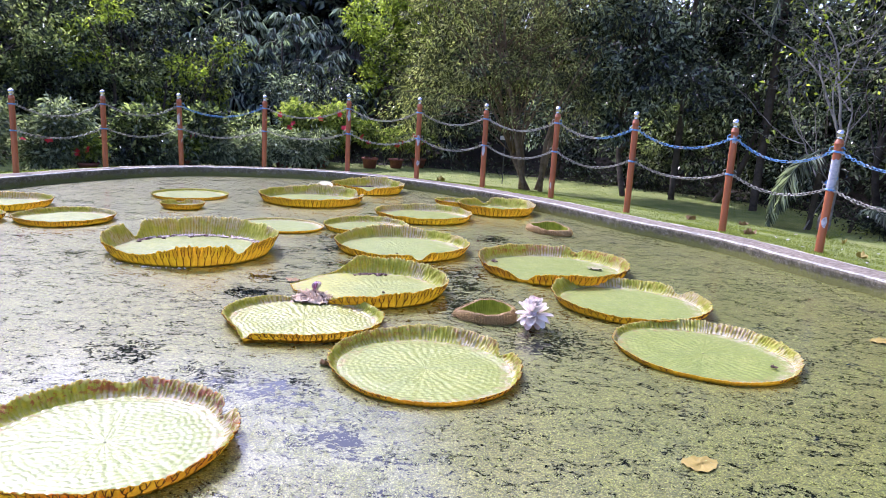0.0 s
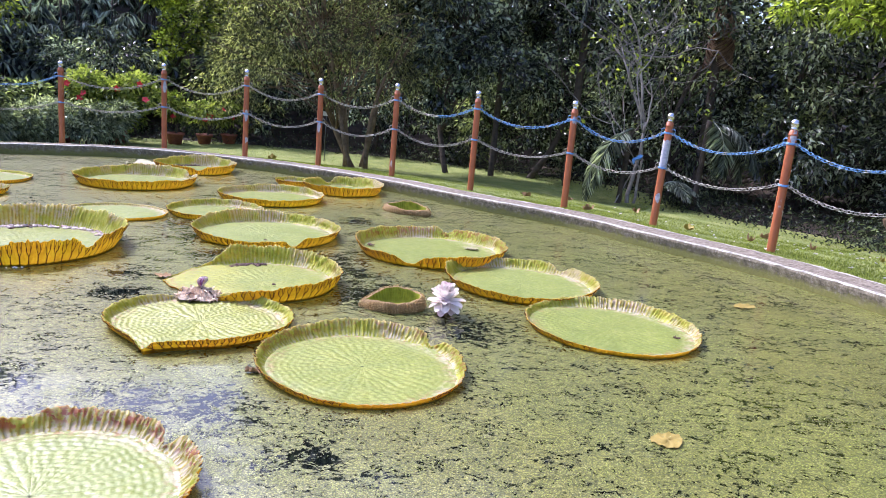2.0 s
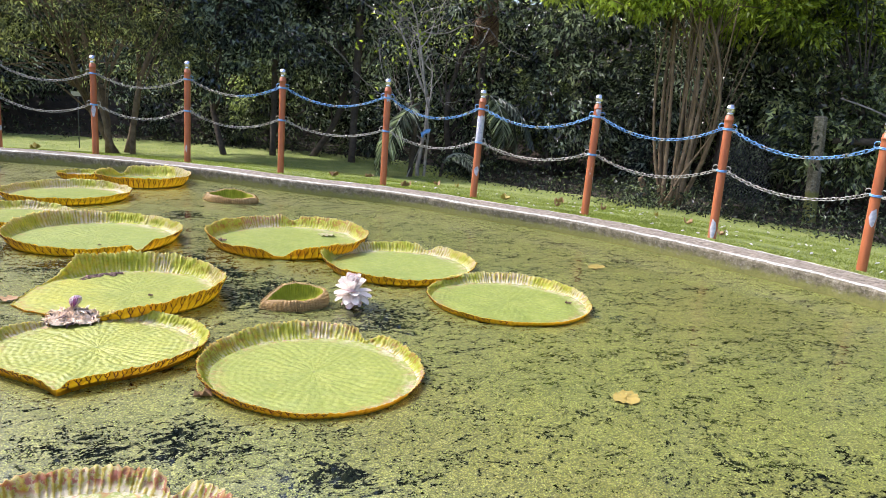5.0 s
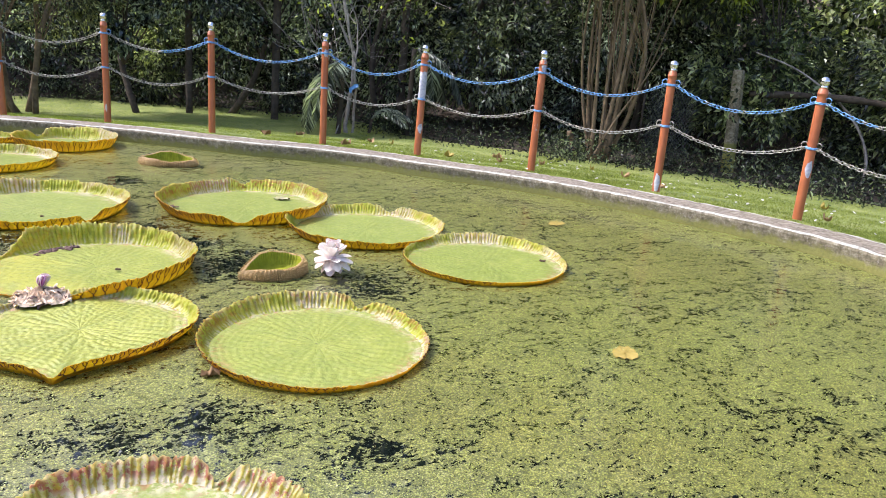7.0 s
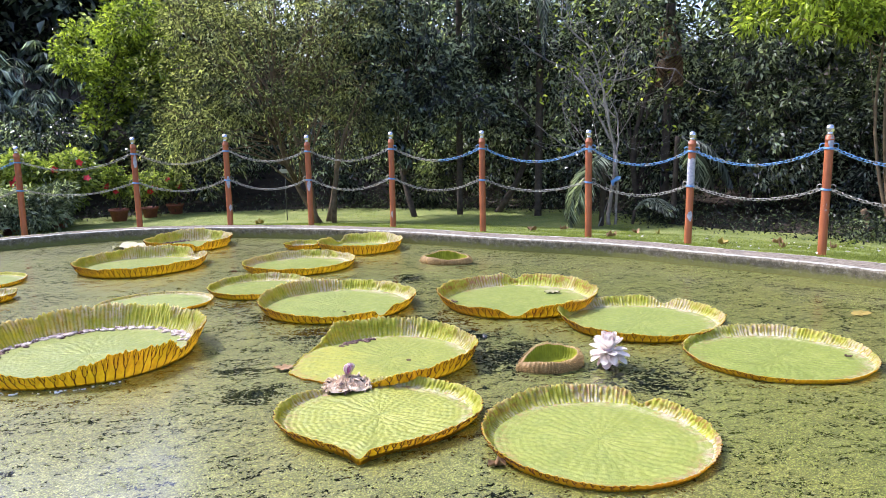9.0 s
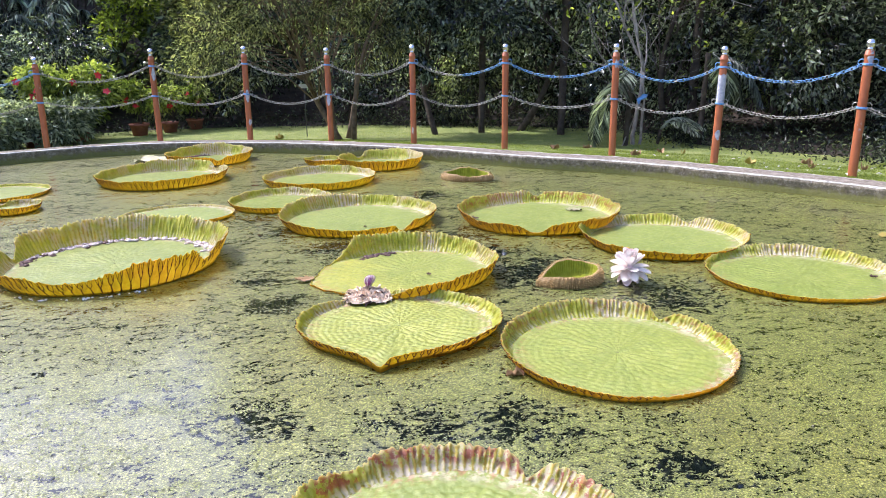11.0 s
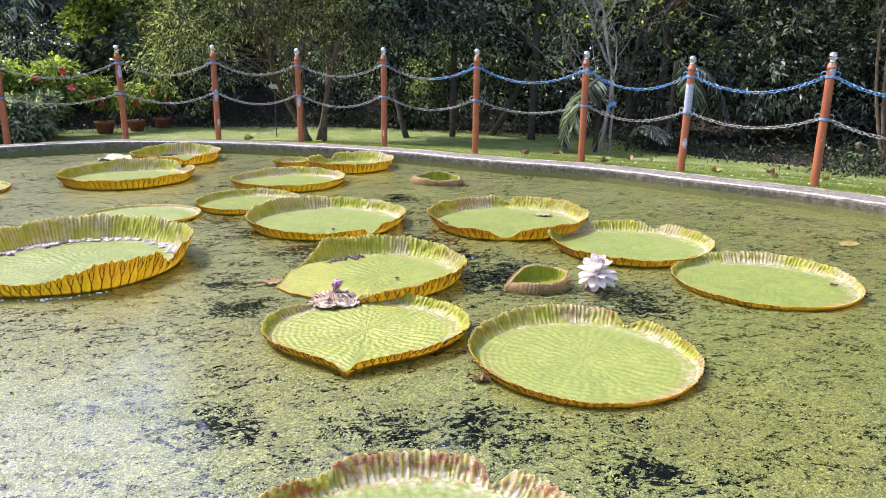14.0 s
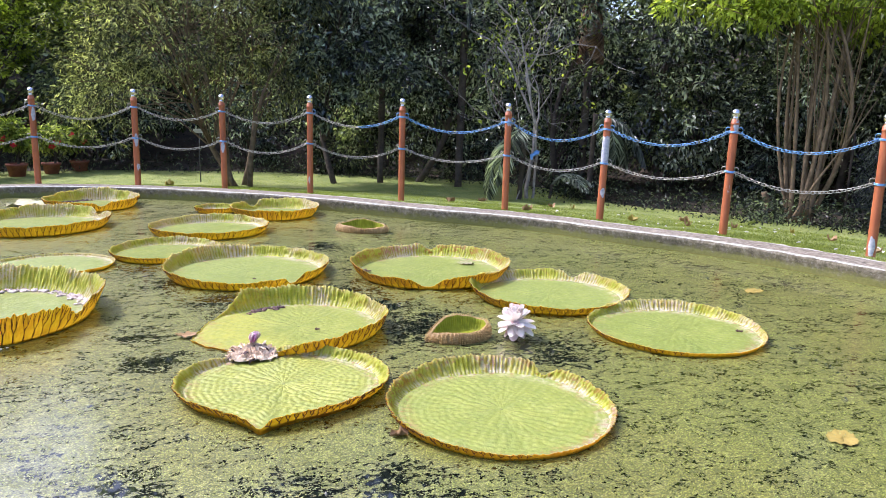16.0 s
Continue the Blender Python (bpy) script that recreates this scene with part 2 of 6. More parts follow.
def ring_faces(rows, n):
    i = np.arange(rows - 1)[:, None]
    j = np.arange(n)[None]
    j2 = (j + 1) % n
    return np.stack([i * n + j, i * n + j2, (i + 1) * n + j2, (i + 1) * n + j], -1).reshape(-1, 4)


def ground_z(d):
    """Height of the land at d metres outside the kerb: it falls away from the pond, then climbs into the woods."""
    return 0.08 - 0.12 * np.clip(d, 0, 4.5) + 0.45 * np.clip(d - 9.5, 0, 12)


N_EDGE = len(inner)
FARSIDE = np.clip((inner[:, 1] + 0.35 * abs(inner[:, 0] + 1.8) - 3.0) / 3.0, 0, 1)
for _ in range(20):
    FARSIDE = (np.roll(FARSIDE, 1) + FARSIDE + np.roll(FARSIDE, -1)) / 3


def concrete_mat():
    """The side of the kerb: brown-grey render, mottled with moss and pale salts."""
    m, n, l, b = mat("weathered_concrete", 0.9, 0, 0.25)
    p = pos(n)
    c = ramp(n, l, nz(n, l, 16, 8, 0.8, p), (0.32, (0.06, 0.052, 0.033)), (0.5, (0.18, 0.155, 0.10)), (0.68, (0.38, 0.34, 0.25)))
    pale = step_map(n, l, nz(n, l, 34, 6, 0.75, p), 0.56, 0.66)
    c = mix(n, l, calc(n, l, "MULTIPLY", pale, 0.6), c, (0.42, 0.39, 0.34))
    sep = n.new("ShaderNodeSeparateXYZ")
    l.new(p, sep.inputs[0])
    h = calc(n, l, "ADD", sep.outputs[2], calc(n, l, "MULTIPLY", nz(n, l, 9, 7, 0.8, p), 0.22))
    moss = mix(n, l, nz(n, l, 40, 5, 0.7, p), (0.08, 0.085, 0.02), (0.28, 0.27, 0.08))
    c = mix(n, l, step_map(n, l, h, 0.205, 0.15), c, moss)
    l.new(c, b.inputs["Base Color"])
    relief(n, l, b, nz(n, l, 45, 8, 0.75, p), 0.9, 0.014)
    return m


CONCRETE = concrete_mat()
KERB_TOP = plain_mat("kerb_top_dark", (0.082, 0.069, 0.049), (0.35, 0.302, 0.23), 24, 0.95, 0, 0.9, 0.2, 0.012)
KERB_LIP = plain_mat("kerb_lip_pale", (0.17, 0.16, 0.125), (0.66, 0.65, 0.55), 26, 0.9, 0, 0.8, 0.2, 0.012)


def build_kerb():
    rng = np.random.default_rng(5)
    s = np.arange(N_EDGE) * 2 * np.pi / N_EDGE
    rows = []
    wob = wave(s, 3, 5, 13, 31, 57) * 0.012
    for off, z in ((-0.005, -0.35), (0.0, 0.0), (0.0, 0.06), (-0.012, 0.125), (-0.006, 0.145), (0.015, 0.153), (0.045, 0.151), (0.13, 0.147),
                   (0.15, 0.141), (0.18, 0.139), (0.30, 0.137), (0.43, 0.133), (0.49, 0.126), (0.525, 0.09), (0.53, -0.2)):
        j = rng.normal(0, 0.0022, N_EDGE) if z > 0.05 else 0
        o = off + wob * (1 if off < 0.1 else 0.6) + (rng.normal(0, 0.008, N_EDGE) if off > 0.45 else 0)
        rows.append(np.column_stack([inner + NORM * o[:, None], np.full(N_EDGE, z) + j]))
    # worn lip along the water, its sunlit arris painted pale; dark top, crumbling pale outer edge
    k = np.repeat(np.array([0, 0, 0, 0, 2, 2, 1, 1, 1, 1, 1, 2, 2, 0]), N_EDGE)
    me = mesh_from("kerb", np.concatenate(rows), ring_faces(len(rows), N_EDGE), [CONCRETE, KERB_TOP, KERB_LIP], k, False)
    ob = new("kerb", me)
    tagged(ob, "weathered grey concrete kerb round the pond, mossy at the waterline", "kerb", kind="structure")


build_kerb()


def soil_mat():
    m, n, l, b = mat("forest_soil", 0.95)
    p = pos(n)
    c = ramp(n, l, nz(n, l, 4, 8, 0.7, p), (0.3, (0.018, 0.013, 0.008)), (0.55, (0.05, 0.035, 0.02)), (0.75, (0.10, 0.07, 0.04)))
    l.new(c, b.inputs["Base Color"])
    relief(n, l, b, nz(n, l, 25, 8, 0.7, p), 0.8, 0.03)
    return m


def lawn_mat():
    m, n, l, b = mat("lawn_turf", 0.9)
    p = pos(n)
    f = nz(n, l, 2.2, 6, 0.65, p)
    c = ramp(n, l, f, (0.3, (0.14, 0.19, 0.035)), (0.5, (0.24, 0.29, 0.06)), (0.72, (0.36, 0.37, 0.12)))
    c = mix(n, l, step_map(n, l, nz(n, l, 60, 3, 0.6, p), 0.45, 0.7), c, (0.13, 0.15, 0.035))
    l.new(c, b.inputs["Base Color"])
    relief(n, l, b, nz(n, l, 70, 4, 0.7, p), 0.9, 0.03)
    return m


SOIL, LAWN = soil_mat(), lawn_mat()


def lawn_reach(x):
    """The lawn is broad by the north-west bank and narrows towards the east, against its full width."""
    return 1 - 0.3 * np.clip((x + 0.6) / 2.2, 0, 1)


def land(offsets, lift, name, mats, label, cat, reach=1.0):
    rows = []
    for d in offsets:
        wide = d * reach * np.ones(N_EDGE)
        z = ground_z(wide) * FARSIDE + (1 - FARSIDE) * (0.08 - 0.01 * np.minimum(wide, 5))
        s = np.arange(N_EDGE) * 2 * np.pi / N_EDGE
        z = z + 0.015 * wave(s + d, 8, 9, 21) * min(d, 1)
        out = inner + NORM * (KERB_W + wide)[:, None]
        rows.append(np.column_stack([out, z + lift]))
    ob = new(name, mesh_from(name, np.concatenate(rows), ring_faces(len(rows), N_EDGE), mats))
    return tagged(ob, label, cat, kind="structure")


land([-0.02, 0.3, 0.8, 1.5, 2.5, 3.5, 4.5, 5.5, 7, 9, 10, 12, 15, 19, 24, 40, 120, 600], 0, "ground", [SOIL],
     "dark forest soil with leaf litter under the trees", "ground")
land([-0.01, 0.3, 0.8, 1.5, 2.5, 3.5, 4.5, 5.5, 6.6, 7.6], 0.034, "lawn", [LAWN], "short green lawn sloping away outside the pond kerb", "lawn", lawn_reach(inner[:, 0]))

# the sheet of water with its skin of duckweed, and the bed below it
_c = inner.mean(0)
_rows = [np.column_stack([_c + (inner - _c) * k, np.zeros(N_EDGE)]) for k in (1.0, 0.97, 0.85, 0.6, 0.3, 0.02)]
water = new("water", mesh_from("water", np.concatenate(_rows), ring_faces(6, N_EDGE), [POND]))
tagged(water, "pond water covered by a mottled skin of green duckweed", "water", kind="structure")


# ---- giant water lilies ----
def stored(n, name):
    a = n.new("ShaderNodeAttribute")
    a.attribute_name = name
    return a.outputs["Fac"]


def blade_mat():
    m, n, l, b = mat("pad_blade", 0.5, 0, 0.3)
    b.inputs["Coat Weight"].default_value, b.inputs["Coat Roughness"].default_value, b.inputs["Coat IOR"].default_value = 0.52, 0.13, 1.5
    o = obj(n)
    rnd = n.new("ShaderNodeObjectInfo").outputs["Random"]
    edge = stored(n, "edge")
    big = nz(n, l, 6, 5, 0.65, o)
    c = ramp(n, l, big, (0.3, (0.115, 0.15, 0.018)), (0.55, (0.168, 0.205, 0.028)), (0.75, (0.25, 0.272, 0.06)))
    c = mix(n, l, calc(n, l, "MULTIPLY", rnd, 0.4), c, (0.24, 0.295, 0.085))
    c = mix(n, l, calc(n, l, "MULTIPLY", step_map(n, l, nz(n, l, 52, 4, 0.65, o), 0.52, 0.60), 0.32), c, (0.36, 0.39, 0.14))
    # darker seams of the quilting, paler cushions
    c = mix(n, l, calc(n, l, "MULTIPLY", step_map(n, l, stored(n, "puff"), 0.5, 0.0), 0.3), c, (0.12, 0.17, 0.012))
    c = mix(n, l, calc(n, l, "MULTIPLY", stored(n, "sere"), step_map(n, l, nz(n, l, 11, 5, 0.7, o), 0.35, 0.6, 0.4, 0.9)), c, (0.33, 0.32, 0.045))
    # pale, dried skin in patches towards the margin, brown specks
    burn = stored(n, "burn")
    rim = calc(n, l, "MULTIPLY", step_map(n, l, calc(n, l, "ADD", edge, calc(n, l, "MULTIPLY", burn, 0.05)), 0.89, 1.02), step_map(n, l, calc(n, l, "ADD", nz(n, l, 14, 6, 0.8, o), calc(n, l, "MULTIPLY", burn, 0.08)), 0.54, 0.62))
    c = mix(n, l, calc(n, l, "MULTIPLY", rim, 0.55), c, mix(n, l, nz(n, l, 22, 4, 0.6, o), (0.52, 0.36, 0.30), (0.62, 0.58, 0.46)))
    red = calc(n, l, "MULTIPLY", step_map(n, l, edge, 0.82, 1.0), step_map(n, l, nz(n, l, 30, 4, 0.7, o), 0.52, 0.60))
    c = mix(n, l, calc(n, l, "MULTIPLY", red, 0.6), c, (0.3, 0.09, 0.06))
    c = mix(n, l, step_map(n, l, nz(n, l, 40, 3, 0.6, o), 0.70, 0.74), c, (0.12, 0.11, 0.03))
    l.new(c, b.inputs["Base Color"])
    l.new(step_map(n, l, nz(n, l, 16, 4, 0.6, o), 0.3, 0.7, 0.42, 0.56), b.inputs["Roughness"])
    u = n.new("ShaderNodeBump")
    u.inputs["Strength"].default_value, u.inputs["Distance"].default_value = 0.7, 0.005
    l.new(nz(n, l, 48, 4, 0.65, o), u.inputs["Height"])
    l.new(u.outputs[0], b.inputs["Normal"])
    l.new(u.outputs[0], b.inputs["Coat Normal"])
    return m


def rim_in_mat():
    """Inside of the rim: puckered cells in rows, yellow-green, scorched pink and bleached nearly white in long stretches."""
    m, n, l, b = mat("rim_inside", 0.5, 0, 0.35)
    o = obj(n)
    rnd = n.new("ShaderNodeObjectInfo").outputs["Random"]
    lift, fold, burn = stored(n, "lift"), stored(n, "fold"), stored(n, "burn")
    c = ramp(n, l, nz(n, l, 14, 5, 0.7, o), (0.3, (0.31, 0.37, 0.014)), (0.5, (0.50, 0.54, 0.035)), (0.72, (0.68, 0.68, 0.12)))
    shift = n.new("ShaderNodeVectorMath")
    shift.operation = "ADD"
    l.new(o, shift.inputs[0])
    l.new(calc(n, l, "MULTIPLY", rnd, 30.0), shift.inputs[1])
    stretch = calc(n, l, "ADD", nz(n, l, 2.4, 3, 0.55, shift.outputs[0]), calc(n, l, "MULTIPLY", burn, 0.08))
    blot = nz(n, l, 38, 5, 0.75, o)
    puck = calc(n, l, "ADD", calc(n, l, "MULTIPLY", fold, 0.22), blot)
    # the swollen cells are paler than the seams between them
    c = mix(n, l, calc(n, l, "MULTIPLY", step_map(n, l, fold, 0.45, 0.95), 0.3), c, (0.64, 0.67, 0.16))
    pale = calc(n, l, "MULTIPLY", step_map(n, l, stretch, 0.52, 0.62), step_map(n, l, puck, 0.56, 0.70))
    c = mix(n, l, calc(n, l, "MULTIPLY", pale, 0.75), c, mix(n, l, nz(n, l, 24, 3, 0.6, o), (0.74, 0.56, 0.46), (0.84, 0.80, 0.62)))
    pink = calc(n, l, "MULTIPLY", step_map(n, l, stretch, 0.51, 0.57), step_map(n, l, puck, 0.62, 0.52))
    c = mix(n, l, calc(n, l, "MULTIPLY", pink, 0.4), c, mix(n, l, nz(n, l, 18, 3, 0.6, o), (0.36, 0.05, 0.04), (0.58, 0.24, 0.18)))
    # crimson blotches towards the crest
    blotch = calc(n, l, "MULTIPLY", step_map(n, l, calc(n, l, "ADD", nz(n, l, 7, 6, 0.8, shift.outputs[0]), calc(n, l, "MULTIPLY", calc(n, l, "SUBTRACT", blot, 0.5), 0.9)), 0.50, 0.56), step_map(n, l, lift, 0.15, 0.5))
    c = mix(n, l, calc(n, l, "MULTIPLY", calc(n, l, "MULTIPLY", blotch, stored(n, "ruddy")), 0.9), c, (0.42, 0.06, 0.045))
    low = calc(n, l, "MULTIPLY", step_map(n, l, lift, 0.36, 0.02), step_map(n, l, calc(n, l, "ADD", puck, calc(n, l, "MULTIPLY", stretch, 0.6)), 0.90, 1.04))
    c = mix(n, l, calc(n, l, "MULTIPLY", low, 0.6), c, (0.82, 0.76, 0.60))
    crest = calc(n, l, "MULTIPLY", step_map(n, l, lift, 0.82, 1.0), step_map(n, l, nz(n, l, 34, 4, 0.7, o), 0.40, 0.55))
    c = mix(n, l, calc(n, l, "MULTIPLY", crest, 0.7), c, (0.66, 0.56, 0.22))
    l.new(c, b.inputs["Base Color"])
    relief(n, l, b, calc(n, l, "ADD", calc(n, l, "MULTIPLY", fold, 0.5), nz(n, l, 60, 5, 0.7, o)), 0.9, 0.012)
    thin(m, n, l, b, mix(n, l, 0.5, c, (1.0, 0.97, 0.45), "MULTIPLY"), 0.45)
    return m


def rim_out_mat():
    m, n, l, b = mat("rim_underside", 0.5, 0, 0.4)
    o = obj(n)
    c = ramp(n, l, nz(n, l, 9, 6, 0.7, o), (0.3, (0.46, 0.14, 0.01)), (0.48, (0.72, 0.36, 0.015)), (0.7, (0.84, 0.6, 0.035)))
    rust = step_map(n, l, n.new("ShaderNodeObjectInfo").outputs["Random"], 0.3, 0.8, 0.0, 0.6)
    c = mix(n, l, calc(n, l, "MULTIPLY", rust, step_map(n, l, nz(n, l, 20, 4, 0.7, o), 0.4, 0.6, 0.5, 1.0)), c, (0.48, 0.13, 0.012))
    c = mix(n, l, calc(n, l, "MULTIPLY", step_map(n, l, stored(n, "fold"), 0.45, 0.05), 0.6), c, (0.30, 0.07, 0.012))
    l.new(c, b.inputs["Base Color"])
    thin(m, n, l, b, mix(n, l, 0.55, c, (1.0, 0.74, 0.04)), 0.68)
    return m


BLADE, RIM_IN, RIM_OUT = blade_mat(), rim_in_mat(), rim_out_mat()
VEIN = plain_mat("vein_dark_red", (0.10, 0.022, 0.008), (0.2, 0.06, 0.015), 20, 0.6)
PRICKLE = plain_mat("prickle_brown", (0.22, 0.12, 0.045), (0.40, 0.27, 0.12), 40, 0.6)


def ang(a, b):
    return (a - b + np.pi) % (2 * np.pi) - np.pi


class Pad:
    """The shape of one floating leaf: radius, rim height and flare by angle."""

    def __init__(self, r, h, dips=(), bulges=(), squash=1.0, axis=0.0, flare=0.35, seed=0, rough=0.02, quilt=0.005, tear=None, ruddy=0.22, yellow=0.1):
        self.tear, self.ruddy, self.yellow = tear, ruddy, yellow
        self.r, self.h, self.dips, self.bulges = r, h, dips, bulges
        self.squash, self.axis, self.flare, self.seed, self.rough, self.quilt = squash, radians(axis), flare, seed, rough, quilt

    def radius(self, a):
        q = a - self.axis
        e = 1 / np.sqrt(np.cos(q) ** 2 + (np.sin(q) / self.squash) ** 2)
        r = self.r * e * (1 + self.rough * wave(a, self.seed, 2, 3, 5, 8))
        for d, w, k in self.bulges:
            x = ang(a, radians(d)) / w
            r = r * (1 + k * np.exp(-np.abs(x) ** 1.1))
        return r * (1 + 0.035 * self.torn(a) * wave(a, self.seed + 8, 9, 17, 31, 53))

    def torn(self, a):
        """1 where the rim is gone and the blade has frayed and yellowed."""
        return np.exp(-((ang(a, radians(self.tear[0])) / self.tear[1]) ** 2) ** 4) if self.tear else 0 * a

    def burn(self, a):
        """How far the sun has scorched the margin, most on the side that faces it."""
        return np.clip(0.35 + 0.65 * np.cos(a - radians(25)) + 0.35 * wave(a, self.seed + 11, 2, 3, 5, 7), 0, 1)

    def height(self, a):
        h = self.h * (1 + 0.14 * wave(a, self.seed + 1, 3, 7, 12) + 0.17 * wave(a, self.seed + 2, 23, 37, 61, 97, 149) + 0.05 * self.crinkle(a))
        for d, w, k in self.dips:
            h = h * (1 - k * np.exp(-((ang(a, radians(d)) / w) ** 2) ** 1.2))
        return np.maximum(h * (1 - 0.97 * self.torn(a)), 0.004)

    def ribs(self):
        return int(self.r * (165 if self.h < 0.062 else 115))

    def fold(self, a):
        """0 in the seams over the ribs, 1 on the swollen cells between them."""
        return np.abs(np.sin(self.ribs() * a / 2))

    def crinkle(self, a):
        """Finer, uneven puckers of the inner side."""
        return np.abs(np.sin(self.r * 125 * a + 3.4 * wave(a, self.seed + 3, 5, 9, 14, 23)))

    def wall(self, a, v, out=0.0):
        """The rim at angle a and v of its height."""
        h = self.height(a)
        bend = np.minimum(0.03, 0.45 * h)
        r = self.radius(a) - bend * np.clip(1 - v / 0.55, 0, 1) ** 2 + self.flare * h * (0.25 * v + 0.75 * v**2)
        r = r + 0.0055 * (0.35 + 0.65 * np.sin(np.pi * np.minimum(v + 0.15, 1))) * (self.fold(a) - 0.6) * np.minimum(h / 0.05, 1) + 0.007 * np.minimum(v * 1.6, 1) * (self.crinkle(a) - 0.6) + 0.007 * v * wave(a, self.seed + 4, 17, 29, 43, 71) + out
        r = r + 0.0045 * np.sin(8 * v + 4.5 * wave(a, self.seed + 12, 31, 47, 71)) * np.minimum(h / 0.05, 1) * np.minimum(v * 6, 1)
        z = 0.010 + h * v
        return np.stack([r * np.cos(a), r * np.sin(a), z + 0 * a], -1)

    def cushions(self, q, a):
        """Quilted cells between the radial ribs of the blade, 0 in the seams; q runs from the middle to the rim."""
        r = q * self.r
        ring = r / 0.034 + 0.55 * wave(a, self.seed + 6, 5, 9, 14) * np.clip(q * 2, 0, 1)
        k = np.floor(ring)
        cells = np.maximum(np.round(2 * np.pi * (k + 0.5) * 0.034 / 0.05), 6)
        u = a * cells / (2 * np.pi) + 0.5 * (k % 2) + 0.15 * np.sin(5 * k)
        puff = np.abs(np.sin(np.pi * ring)) ** 0.6 * np.abs(np.sin(np.pi * u)) ** 0.6
        rib = np.abs(np.sin(11 * a + 0.7 * wave(a, self.seed + 7, 3, 4))) ** 0.22
        fine = np.where(q > 0.45, np.abs(np.sin(22 * a + 1.4 * wave(a, self.seed + 7, 3, 4))) ** 0.2, 1.0)
        return puff * rib * fine

    def blade_z(self, q, a):
        up = self.cushions(q, a) * np.clip(q * self.r / 0.06, 0, 1)
        return 0.010 + self.quilt * up * (0.6 + 0.6 * q) + 0.005 * wave(a + 3 * q, self.seed + 5, 3, 5) * q

    def veins(self, count):
        """Branching ribs on the underside of the rim, as narrow raised strips."""
        rng = np.random.default_rng(self.seed + 9)
        blocks = []

        def strip(a0, a1, v0, v1, w0, w1):
            t = np.linspace(0, 1, 4)
            a, v, w = a0 + (a1 - a0) * t, v0 + (v1 - v0) * t, w0 + (w1 - w0) * t
            da = w / self.r / 2
            L, R = self.wall(a - da, v, 0.003), self.wall(a + da, v, 0.003)
            T = self.wall(a, v, 0.007)
            pts = np.concatenate([L, T, R])
            i = np.arange(3)
            q = np.concatenate([np.stack([i, i + 1, i + 5, i + 4], 1), np.stack([i + 4, i + 5, i + 9, i + 8], 1)])
            blocks.append((pts, q))

        for k in range(count):
            a = 2 * np.pi * (k + rng.uniform(-0.04, 0.04)) / count
            if self.height(np.array([a]))[0] < 0.025:
                continue
            s = 2 * np.pi / count
            f = rng.uniform(0.28, 0.45)
            strip(a, a, 0.0, f, 0.009, 0.007)
            for side in (-1, 1):
                e = a + side * s * rng.uniform(0.16, 0.26)
                g = f + rng.uniform(0.18, 0.25)
                strip(a, e, f, g, 0.007, 0.0052)
                strip(e, e + side * s * rng.uniform(0.1, 0.2), g, 0.97, 0.005, 0.0028)
                strip(e, e - side * s * rng.uniform(0.06, 0.14), g, 0.97, 0.005, 0.0028)
        return joined(*blocks) if blocks else None


def lily_pad(label, x, y, shape, tilt=(0, 0), fine=1.0, spin=0.0, z=0.0, group="giant lily pads"):
    ob = thing("lily_pad", label, "lily pad", (x, y, z), group)
    ob.rotation_euler = (radians(tilt[0]), radians(tilt[1]), 0)
    ns, nr = int(260 * fine), int(52 * fine)
    a = np.arange(ns) * 2 * np.pi / ns
    q = np.linspace(0.01, 1, nr) ** 0.9
    A, Q = np.meshgrid(a, q)
    R = (shape.radius(A) - 0.9 * np.minimum(0.03, 0.45 * shape.height(A))) * Q
    V = np.stack([R * np.cos(A), R * np.sin(A), shape.blade_z(Q, A)], -1).reshape(-1, 3)
    me = mesh_from("leaf_blade", V, ring_faces(nr, ns), [BLADE])
    mark(me, "edge", Q.ravel())
    mark(me, "puff", shape.cushions(Q, A).ravel())
    mark(me, "burn", shape.burn(A).ravel())
    mark(me, "sere", np.clip(shape.torn(A) * np.clip(Q * 1.6 - 0.35, 0, 1) + shape.yellow, 0, 1).ravel())
    part("leaf_blade", me, ob)
    # the turned-up rim, with an inner and an outer skin
    ns = int(shape.r * (1250 if fine >= 1 else 750))
    a = np.arange(ns) * 2 * np.pi / ns
    vs = [0, 0.1, 0.22, 0.36, 0.5, 0.64, 0.78, 0.9, 1.0]
    rows = [shape.wall(a, v, -0.002) for v in vs] + [shape.wall(a, 1.0, 0.002)] + [shape.wall(a, v, 0.004) for v in vs[::-1][1:]]
    low = shape.wall(a, 0, 0.0)
    low[:, 2] = -0.02
    rows.append(low)
    f = ring_faces(len(rows), ns)
    idx = np.repeat((np.arange(len(rows) - 1) >= len(vs)).astype(int), ns)
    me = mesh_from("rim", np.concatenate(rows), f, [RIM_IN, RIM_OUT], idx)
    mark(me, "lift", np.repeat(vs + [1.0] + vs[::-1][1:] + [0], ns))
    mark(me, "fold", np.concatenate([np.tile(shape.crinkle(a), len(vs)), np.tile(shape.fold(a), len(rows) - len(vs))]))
    mark(me, "burn", np.tile(shape.burn(a), len(rows)))
    mark(me, "ruddy", np.full(len(rows) * ns, shape.ruddy))
    part("rim", me, ob, "upturned ribbed rim, yellow underneath")
    v = shape.veins(shape.ribs())
    if v:
        part("vein", mesh_from("vein", *v, [VEIN]), ob, "dark red branching veins of the rim", "stuff")
    return ob


